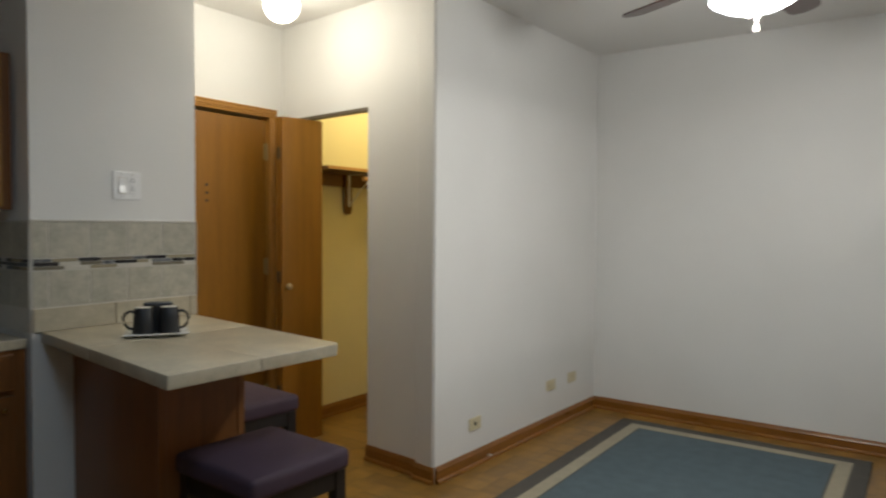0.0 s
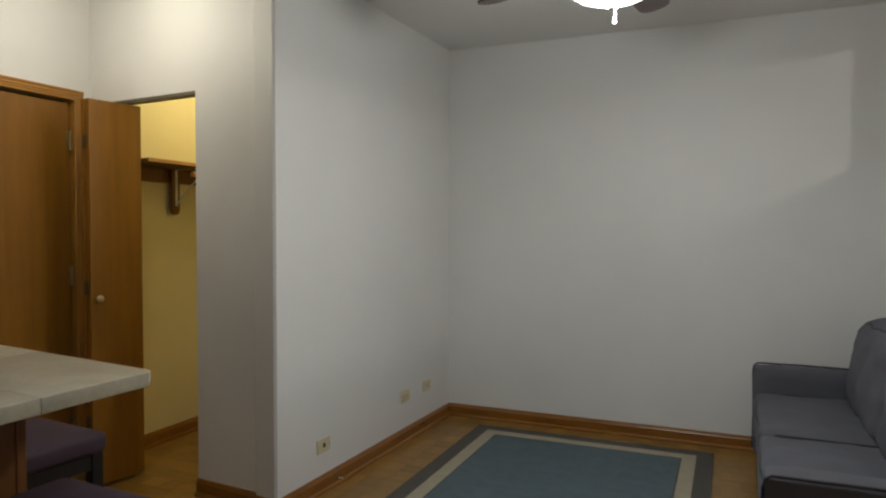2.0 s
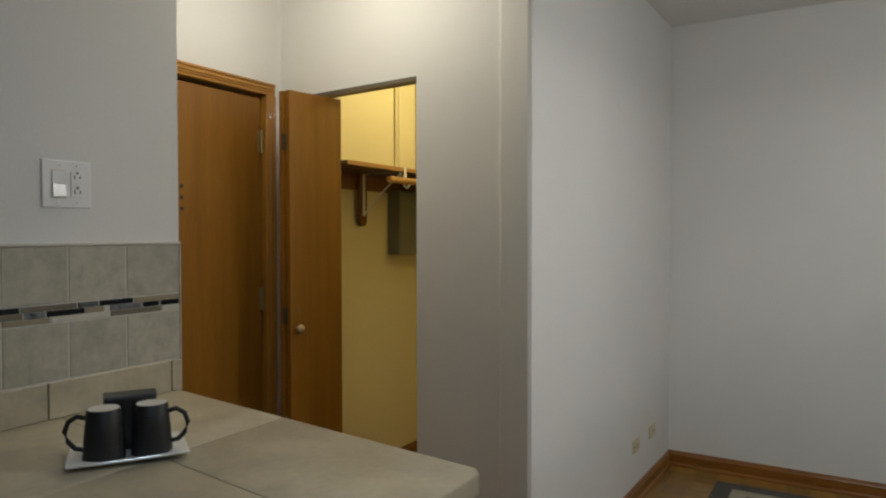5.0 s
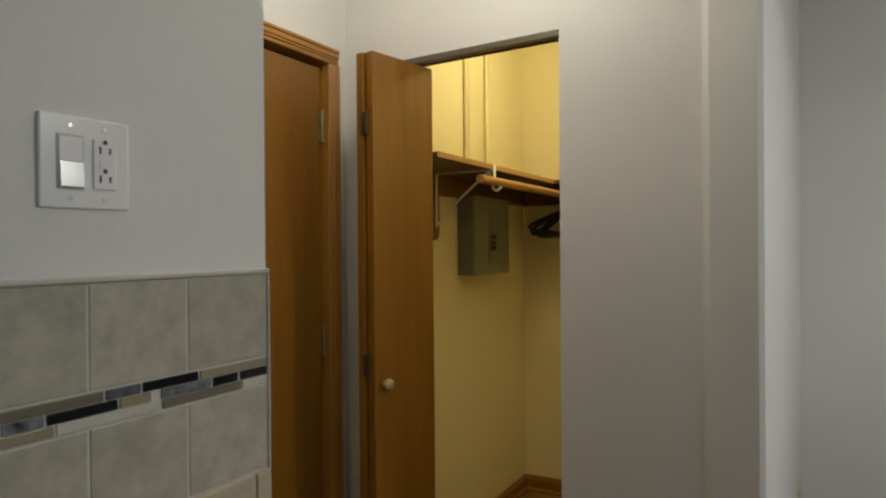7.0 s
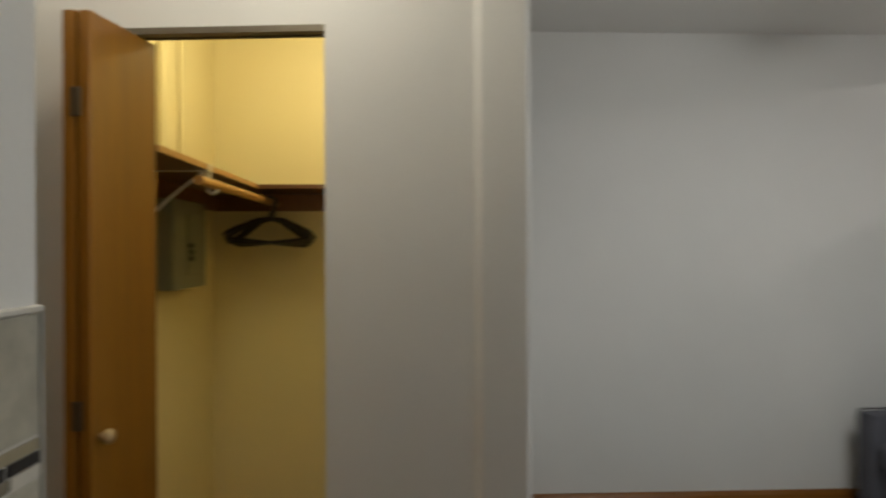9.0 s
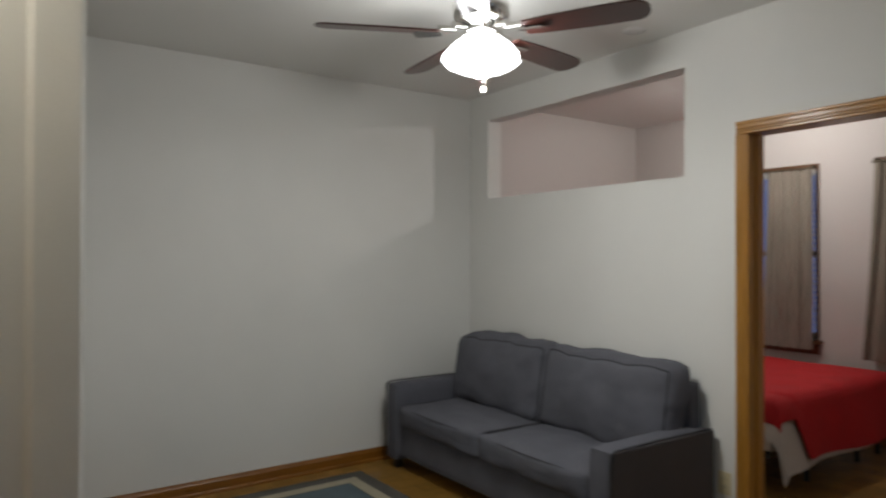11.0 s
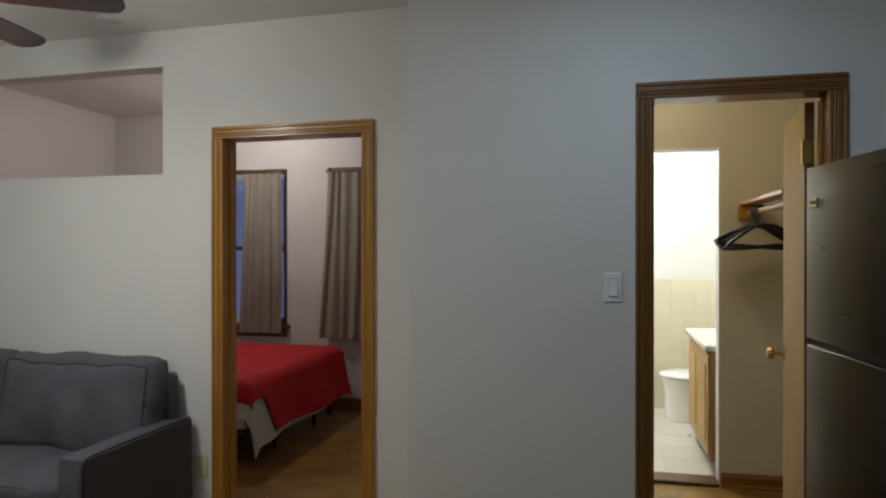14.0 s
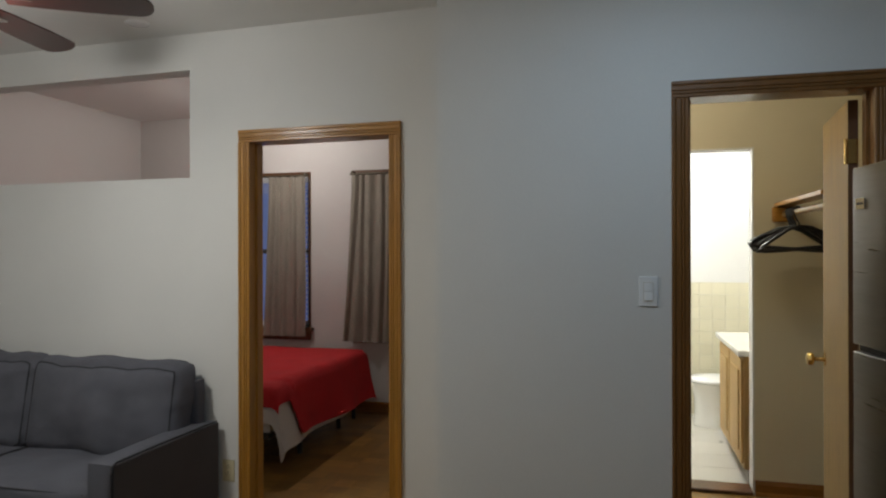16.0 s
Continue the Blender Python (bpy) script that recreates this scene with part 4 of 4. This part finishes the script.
for k in range(5):
    a = radians(10 + 72 * k)
    R = Matrix.Translation((FC[0], FC[1], 2.385)) @ Matrix.Rotation(a, 4, "Z")
    bm = bmesh.new()
    n = 14
    out = [(0.195, -0.050), (0.30, -0.060), (0.50, -0.068)] + [(0.64 + 0.062 * math.sin(s), -0.068 * math.cos(s)) for s in np.linspace(0.0, math.pi, n)] + [(0.50, 0.068), (0.30, 0.060), (0.195, 0.050)]
    pitch = -0.20
    lo = [bm.verts.new((x, y, y * pitch - 0.004)) for x, y in out]
    hi = [bm.verts.new((x, y, y * pitch + 0.004)) for x, y in out]
    bm.faces.new(lo[::-1])
    bm.faces.new(hi)
    for i in range(len(out)):
        j = (i + 1) % len(out)
        bm.faces.new((lo[i], lo[j], hi[j], hi[i]))
    b = part("blade", bm, MAHOG, t, m=R)
    bm = bmesh.new()
    box(bm, 0.06, -0.014, 0.020, 0.13, 0.014, 0.046, 0.003, 1)
    box(bm, 0.11, -0.014, 0.006, 0.19, 0.014, 0.026, 0.003, 1)
    vs = [bm.verts.new(p) for p in ((0.17, -0.016, -0.008), (0.275, -0.040, -0.014), (0.295, 0.0, -0.006), (0.275, 0.040, 0.002), (0.17, 0.016, -0.002))]
    ws = [bm.verts.new(v.co + Vector((0, 0, -0.006))) for v in vs]
    bm.faces.new(vs)
    bm.faces.new(ws[::-1])
    for i in range(5):
        bm.faces.new((vs[i], vs[(i + 1) % 5], ws[(i + 1) % 5], ws[i]))
    part("blade_iron", bm, CHROME, b, "bright metal blade bracket")
bm = bmesh.new()
prof = [(0.030, 2.212), (0.095, 2.225), (0.140, 2.245), (0.165, 2.268), (0.160, 2.290), (0.128, 2.330), (0.085, 2.365), (0.045, 2.385)]
N = 60
rings = []
for r, z in prof:
    rings.append([bm.verts.new((FC[0] + r * (1 + 0.025 * math.cos(12 * 2 * math.pi * i / N)) * math.cos(2 * math.pi * i / N), FC[1] + r * (1 + 0.025 * math.cos(12 * 2 * math.pi * i / N)) * math.sin(2 * math.pi * i / N), z)) for i in range(N)])
for a, b in zip(rings, rings[1:]):
    for i in range(N):
        bm.faces.new((a[i], a[(i + 1) % N], b[(i + 1) % N], b[i]))
bm.faces.new(rings[0][::-1])
bm.faces.new(rings[-1])
bowl = part("glass_bowl", bm, GLOWFAN, t, "glowing fluted frosted glass bowl", 60)
bowl.visible_shadow = False
bm = bmesh.new()
cyl(bm, (*FC, 2.192), (*FC, 2.214), 0.022, 0.014, n=18)
part("finial", bm, CHROME, t, smooth=40).visible_shadow = False
bm = bmesh.new()
for i in range(5):
    cyl(bm, (FC[0] + 0.012, FC[1], 2.190 - 0.007 * i), (FC[0] + 0.012, FC[1], 2.186 - 0.007 * i), 0.003, n=8)
cyl(bm, (FC[0] + 0.012, FC[1], 2.158), (FC[0] + 0.012, FC[1], 2.192), 0.0015, n=6)
cyl(bm, (FC[0] + 0.012, FC[1], 2.138), (FC[0] + 0.012, FC[1], 2.160), 0.009, 0.005, n=14)
part("pull_chain", bm, CHROME, t, "short pull chain with a bell end").visible_shadow = False

t = thing("ceiling_cover_plate", "round white cover plate on the living room ceiling", "cover plate")
bm = bmesh.new()
lathe(bm, [(0.040, 2.632), (0.056, 2.634), (0.060, 2.638), (0.060, 2.64)], 28, (1.50, 3.44, 0))
part("disc", bm, WHITEP, t, smooth=40)
for sx in (-0.035, 0.035):
    bm = bmesh.new()
    cyl(bm, (1.50, 3.44 + sx, 2.6305), (1.50, 3.44 + sx, 2.633), 0.004, n=12)
    part("screw", bm, CHROME, t)

# ---------- kitchen ceiling light ----------
t = thing("kitchen_ceiling_light", "white rectangular kitchen ceiling light", "ceiling light")
part("housing", boxes((0.05, 0.57, 2.60, 0.35, 1.13, 2.64), bevel=0.004), WHITEP, t)

# ---------- hall and bathroom ----------
t = thing("door_2", "light oak hall door standing open against the wall", "door", pose(1.338, 0.203, 0, 0, 0, -6.6) @ pose(-1.338, -0.203, 0), kind="structure")
part("leaf", boxes((1.338, 0.186, 0.012, 1.895, 0.220, 2.022), bevel=0.003), DOOROAK, t)
bm = bmesh.new()
for s in (1, -1):
    y = 0.222 if s > 0 else 0.188
    cyl(bm, (1.835, y, 0.982), (1.835, y + s * 0.006, 0.982), 0.030, n=20)
    cyl(bm, (1.835, y, 0.982), (1.835, y + s * 0.045, 0.982), 0.010, n=14)
    rings = []
    for r, d in ((0.012, 0.040), (0.026, 0.047), (0.030, 0.058), (0.026, 0.070), (0.010, 0.076)):
        rings.append((r, d))
    for (r0, d0), (r1, d1) in zip(rings, rings[1:]):
        cyl(bm, (1.835, y + s * d0, 0.982), (1.835, y + s * d1, 0.982), r0, r1, n=20)
part("knob", bm, BRASS, t, "polished brass knob and rose", 50)
part("edge_strip", boxes((1.3365, 0.1865, 0.013, 1.3379, 0.2195, 2.021)), WALNUT, t, "dark stained leaf edge")
for z in (0.25, 1.83):
    bm = bmesh.new()
    box(bm, 1.329, 0.188, z - 0.045, 1.338, 0.222, z + 0.045, 0.001, 1)
    cyl(bm, (1.332, 0.228, z - 0.048), (1.332, 0.228, z + 0.048), 0.007, n=12)
    part("hinge", bm, BRASS, t, "brass butt hinge", 40)
t = thing("hat_rail", "brown wooden rail shelf with a pale hanging rod", "coat rail")
part("board", boxes((1.95, 0.05, 1.718, HX - 0.002, 0.15, 1.740), bevel=0.004), OAKH, t)
part("end_block", boxes((HX - 0.038, 0.035, 1.625, HX - 0.002, 0.165, 1.718), bevel=0.012), OAKH, t)
part("end_block", boxes((1.95, 0.065, 1.643, 1.975, 0.135, 1.718), bevel=0.01), OAKH, t)
bm = bmesh.new()
cyl(bm, (1.97, 0.10, 1.672), (HX - 0.035, 0.10, 1.672), 0.016, n=18)
part("rod", bm, LIGHTOAK, t, smooth=40)
h1 = hanger(pose(2.74, 0.10, 1.684, 2, 2, 84), "hall hangers")
for x, a, b in ((2.722, 95, -3), (2.705, 80, 4), (2.685, 92, -2), (2.665, 76, 3), (2.645, 99, -4), (2.622, 84, 2), (2.60, 80, -3), (2.575, 96, 4)):
    copy_thing(h1, pose(x, 0.10, 1.684, b, b * 1.3, a))

t = thing("vanity_cabinet", "light oak bathroom vanity with raised-panel doors", "cabinet")
VY = 0.29
part("body", boxes((3.05, -0.298, 0.10, 3.97, VY, 0.80)), PALEOAK, t)
part("toe_kick", boxes((3.07, -0.298, 0.012, 3.95, VY - 0.06, 0.10)), WALNUT, t)
for a in (3.065, 3.52):
    d = part("door", boxes((a, VY, 0.13, a + 0.435, VY + 0.018, 0.78), bevel=0.004), PALEOAK, t)
    part("raised_panel", boxes((a + 0.06, VY + 0.018, 0.20, a + 0.375, VY + 0.026, 0.71), bevel=0.007), PALEOAK, d)
part("counter_top", boxes((3.03, -0.298, 0.801, 4.01, VY + 0.04, 0.84), bevel=0.008), PORC, t, "white moulded top")
t = thing("toilet", "white porcelain toilet with closed lid", "toilet", pose(4.48, 0.24, 0.012, 0, 0, -90))
bm = bmesh.new()
lathe(bm, [(0.158, 0.0), (0.162, 0.015), (0.155, 0.06), (0.157, 0.22), (0.176, 0.32), (0.186, 0.36)], 32)
for v in bm.verts:
    v.co.x *= 1.25
part("bowl", bm, PORC, t, smooth=50)
bm = bmesh.new()
lathe(bm, [(0.18, 0.362), (0.192, 0.368), (0.192, 0.385), (0.18, 0.398), (0.10, 0.405)], 32)
for v in bm.verts:
    v.co.x *= 1.25
part("lid", bm, WHITEP, t, smooth=40)
part("tank", boxes((0.16, -0.20, 0.36, 0.355, 0.20, 0.72), bevel=0.02), PORC, t, smooth=40)
part("tank_lid", boxes((0.15, -0.21, 0.722, 0.36, 0.21, 0.752), bevel=0.008), PORC, t)

# ---------- bedroom ----------
t = thing("bed", "unmade-edge bed with white sheet and red blanket", "bed")
B0, B1, B2, B3 = 2.50, 4.09, 3.235, 5.27
for x in (B0 + 0.49, B0 + 1.19, B1 - 0.07):
    for y in (B2 + 0.045, B3 - 0.2):
        bm = bmesh.new()
        cyl(bm, (x, y, 0.0), (x, y, 0.24), 0.018, n=12)
        part("leg", bm, BLACK, t)
part("frame", boxes((B0 + 0.04, B2 + 0.04, 0.22, B1 - 0.04, B3, 0.25)), BLACK, t)
part("mattress", pillow(B0, B2, 0.25, B1, B3, 0.555, (0.006, 0.006, 0.01), 0.05, wob=0.003), SHEET, t, smooth=60)


def thicken(bm, t):
    """Gives an open sheet a back at the distance t and closes its rim."""
    bm.normal_update()
    rim = [e for e in bm.edges if e.is_boundary]
    rim = [(e.verts[0], e.verts[1]) for e in rim]
    back = {v: bm.verts.new(v.co - v.normal * t) for v in bm.verts[:]}
    for f in bm.faces[:]:
        bm.faces.new([back[v] for v in reversed(f.verts)])
    for a, b in rim:
        bm.faces.new((a, b, back[b], back[a]))


RB = 0.055


def bend(d):
    """How far out and down a cloth lies that runs d past the start of a rounded edge."""
    q = RB * math.pi / 2
    return (RB * math.sin(d / RB), RB * (1 - math.cos(d / RB))) if d < q else (RB, RB + d - q)


def cover(x0, y0, x1, y1, top, drop_x, drop_y, seed, skew=0.0, thick=0.012, tuck=0.0):
    """A cloth that lies on the bed and hangs over its near side and foot, with folds."""
    bm = bmesh.new()
    nx, ny = 46, 46
    grid = []
    for i in range(nx + 1):
        col = []
        for j in range(ny + 1):
            u = -drop_x + (x1 - x0 + drop_x * 1.6) * i / nx
            low = drop_y + skew * i / nx
            if tuck:
                low *= 0.30 + 0.70 * min(1.0, max(0.0, (u - tuck) / 0.07))
            v = -low + (y1 - y0 + low) * j / ny
            x, y = x0 + u, y0 + v
            ox, dx = bend(-u + RB) if u < RB else (0.0, 0.0)
            ex, ux = bend(u - (x1 - x0) + RB) if u > x1 - x0 - RB else (0.0, 0.0)
            oy, dy = bend(-v + RB) if v < RB else (0.0, 0.0)
            if u < RB:
                x = x0 + RB - ox - 0.012 - 0.06 * max(0, -u) * (0.5 + 0.5 * math.sin(v * 9 + seed))
            if u > x1 - x0 - RB:
                x = x1 - RB + ex + 0.014 + 0.10 * max(0, u - (x1 - x0)) + 0.02 * math.sin(v * 8)
            if v < RB:
                y = y0 + RB - oy - 0.012 - 0.26 * max(0, -v) * (0.75 + 0.25 * math.sin(u * 7 + seed))
            z = top - max(dx, ux, dy) - 0.35 * (dx + ux + dy - max(dx, ux, dy))
            z += 0.006 * noise.noise(Vector((x * 4 + seed, y * 4, 0)))
            col.append(bm.verts.new((x, y, max(0.05, z))))
        grid.append(col)
    for i in range(nx):
        for j in range(ny):
            bm.faces.new((grid[i][j], grid[i + 1][j], grid[i + 1][j + 1], grid[i][j + 1]))
    thicken(bm, thick)
    return bm


tagged(part("bed_sheet", cover(B0, B2, B1, B3, 0.572, 0.20, 0.38, 1.0), SHEET, smooth=60), "rumpled white sheet hanging off the bed", "bed sheet")
tagged(part("red_blanket", cover(B0 - 0.01, B2 - 0.028, B1 + 0.03, B3, 0.594, 0.12, 0.34, 1.0, skew=0.06, tuck=0.17), RED, smooth=60), "bright red blanket draped over the bed", "blanket")

PANE = bpy.data.materials.new("window_glass")
PANE.use_nodes = True
_b = PANE.node_tree.nodes["Principled BSDF"]
_b.inputs["Transmission Weight"].default_value, _b.inputs["Roughness"].default_value, _b.inputs["IOR"].default_value = 1.0, 0.0, 1.45


def window(name, y0, y1, z0=0.745, z1=2.165):
    t = tagged(new(name), "sash window with dark wood sill and blue dusk glass", "window", kind="structure")
    x = BX
    part("window_frame", boxes((x + 0.06, y0, z0, x + 0.11, y0 + 0.04, z1), (x + 0.06, y1 - 0.04, z0, x + 0.11, y1, z1), (x + 0.06, y0 + 0.04, z1 - 0.05, x + 0.11, y1 - 0.04, z1), (x + 0.06, y0 + 0.04, z0, x + 0.11, y1 - 0.04, z0 + 0.05)), WHITEP, t)
    part("meeting_rail", boxes((x + 0.055, y0 + 0.04, 1.435, x + 0.105, y1 - 0.04, 1.475)), SLOT, t)
    for a, b in ((z0 + 0.05, 1.435), (1.475, z1 - 0.05)):
        part("pane", boxes((x + 0.08, y0 + 0.04, a, x + 0.085, y1 - 0.04, b)), PANE, t).visible_shadow = False
    part("head_lining", boxes((x - 0.014, y0 - 0.02, z1, x + 0.05, y1 + 0.02, z1 + 0.03)), WALNUT, t)
    for a, b in ((y0 - 0.02, y0), (y1, y1 + 0.02)):
        part("side_lining", boxes((x - 0.012, a, z0, x + 0.05, b, z1)), WALNUT, t)
    part("window_sill", boxes((x - 0.06, y0 - 0.05, z0 - 0.03, x + 0.06, y1 + 0.05, z0 + 0.002), bevel=0.004), WALNUT, t)
    part("sill_apron", boxes((x - 0.018, y0 - 0.02, z0 - 0.115, x - 0.001, y1 + 0.02, z0 - 0.031)), WALNUT, t)
    return t


window("window_1", 3.836, 4.66)
window("window_2", 2.54, 3.374)
for y0, y1 in ((3.841, 4.655), (2.545, 3.369)):
    t = thing("window_blind", "white slatted blind behind the curtain", "blind")
    for z in np.arange(2.015, 2.142, 0.022):
        part("slat", boxes((BX + 0.02, y0 + 0.01, float(z), BX + 0.045, y1 - 0.01, float(z) + 0.0025)), WHITEP, t)
    part("head_rail", boxes((BX + 0.015, y0 + 0.005, 2.143, BX + 0.05, y1 - 0.005, 2.165)), WHITEP, t)
    for yy in (y0 + 0.008, y1 - 0.030):
        for z in np.arange(0.79, 1.98, 0.045):
            part("stacked_slat_end", boxes((BX + 0.02, yy, float(z), BX + 0.04, yy + 0.022, float(z) + 0.02)), WHITEP, t)


def curtain(y0, y1, z0, z1, swing, folds, x):
    t = thing("curtain", "taupe fabric curtain on a thin rod", "curtain", None, "bedroom curtains")
    bm = bmesh.new()
    n, k = 72, 14
    cols = []
    for i in range(n + 1):
        s = i / n
        col = []
        for j in range(k + 1):
            h = j / k
            y = y0 + (y1 - y0) * s + swing * (1 - h) ** 1.4 * s
            amp = 0.012 + 0.005 * (1 - h) + 0.006 * noise.noise(Vector((s * 6, h * 2, 7)))
            xx = x - 0.03 + amp * math.sin(2 * math.pi * folds * (s + 0.09 * noise.noise(Vector((s * 5, h * 0.8, y0)))) + 0.5 * math.sin(2 * h + s * 5)) + 0.004 * noise.noise(Vector((s * 9, h * 5, 2)))
            col.append(bm.verts.new((xx, y, z0 + (z1 - z0) * h)))
        cols.append(col)
    for i in range(n):
        for j in range(k):
            bm.faces.new((cols[i][j], cols[i + 1][j], cols[i + 1][j + 1], cols[i][j + 1]))
    thicken(bm, 0.003)
    part("cloth", bm, DRAPE, t, smooth=60)
    return t


curtain(3.83, 4.195, 0.672, 2.147, 0.055, 5, BX - 0.062)
curtain(2.88, 3.368, 0.642, 2.142, 0.09, 6, BX - 0.062)
for y0, y1 in ((3.821, 4.675), (2.525, 3.389)):
    bm = bmesh.new()
    cyl(bm, (BX - 0.09, y0, 2.152), (BX - 0.09, y1, 2.152), 0.009, n=12)
    for y in (y0 + 0.02, y1 - 0.02):
        box(bm, BX - 0.095, y - 0.006, 2.144, BX - 0.0145, y + 0.006, 2.180)
    tagged(part("curtain_rod", bm, AGED, smooth=40), "thin grey curtain rod over the window", "curtain rod", "bedroom curtain rods")

# added out of view: an opaque dish that keeps lamp light off the ceiling
t = thing("bedroom_ceiling_light", "unseen dish added above the bedroom lamp to shade the ceiling", "ceiling light")
bm = bmesh.new()
lathe(bm, [(0.172, 2.652), (0.18, 2.650), (0.182, 2.660), (0.15, 2.72), (0.08, 2.745), (0.08, 2.76)], 32, (3.40, 3.90, 0))
part("shade", bm, WHITEP, t, smooth=40)

# ---------- tiles and parquet, piece by piece ----------
bt = bpy.data.objects["wall_bath_back"]
me = mesh_of("bath_tile", boxes((-0.004, -0.0532, -0.0532, 0.004, 0.0532, 0.0532), bevel=0.001), BTILE)
for i in range(11):
    for j in range(12):
        o = new("tile", me)
        o.parent = bt
        o.location = (4.8455, -0.24 + 0.108 * i, 0.066 + 0.108 * j - 0.132)
bf = bpy.data.objects["floor_bath"]
me = mesh_of("bath_floor_tile", boxes((-0.148, -0.148, -0.003, 0.148, 0.148, 0.004)), BFLOOR)
for i in range(6):
    for j in range(4):
        o = new("floor_tile", me)
        o.parent = bf
        o.location = (3.18 + 0.3 * i, 0.10 + 0.3 * j, 0.0125)

SHADES = []
for name, tone in (("parquet_oak_light", 1.22), ("parquet_oak_mid", 1.0), ("parquet_oak_dark", 0.80)):
    for side, st in (("along", (7, 0.8, 1)), ("cross", (0.8, 7, 1))):
        SHADES.append(mat(name + "_" + side, (0.245 * tone, 0.130 * tone, 0.027 * tone), 0.36, vary=0.2, scale=3, bump=0.0, bump_scale=30, stretch=st, coat=0.1, island=0.12))
random.seed(11)
fl = bpy.data.objects["floor"]
S = 0.118
bm = bmesh.new()
for k in range(5):
    w = S / 5
    box(bm, -S / 2 + 0.0003, -S / 2 + k * w + 0.0002, -0.006, S / 2 - 0.0003, -S / 2 + (k + 1) * w - 0.0002, 0.0)
pq = mesh_of("parquet_square", bm, PARQUET)
verts, faces, mats = [], [], []
count = 0
nx0, nx1 = int(-2.6 / S), int(4.30 / S)
ny0, ny1 = int(-0.9 / S), int(6.1 / S)
for i in range(nx0, nx1):
    for j in range(ny0, ny1):
        x, y = i * S, j * S
        if y < 1.7 and x > HX - 0.06:
            continue
        if -1.15 < x < -0.6 and 2.6 < y < 5.2 or -0.6 <= x < 0.95 and 5.0 < y < 5.2 or 0.74 < x < 0.95 and 3.9 < y < 5.1 or -1.9 < x <= -1.15 and 2.3 < y < 3.5:
            if x > -1.13 or y < 3.5:
                o = new("parquet_square", pq)
                o.parent = fl
                o.location = (x, y, 0.0)
                if (i + j) % 2:
                    o.rotation_euler = (0, 0, math.pi / 2)
                count += 1
                continue
        w = S / 5
        shade = 2 * random.choice((0, 1, 1, 2)) + (i + j) % 2
        for k in range(5):
            a0, a1, b0, b1 = -S / 2 + 0.0003, S / 2 - 0.0003, -S / 2 + k * w + 0.0002, -S / 2 + (k + 1) * w - 0.0002
            q = ((a0, b0), (a1, b0), (a1, b1), (a0, b1)) if (i + j) % 2 == 0 else ((b0, a0), (b1, a0), (b1, a1), (b0, a1))
            n0 = len(verts)
            verts += [(x + p, y + r, 0.0) for p, r in q]
            faces.append((n0, n0 + 1, n0 + 2, n0 + 3))
            mats.append(shade)
me = bpy.data.meshes.new("parquet_rest")
me.from_pydata(verts, [], faces)
for m in SHADES:
    me.materials.append(m)
me.polygons.foreach_set("material_index", mats)
o = new("parquet_field", me)
o.parent = fl
tagged(o, kind="stuff")
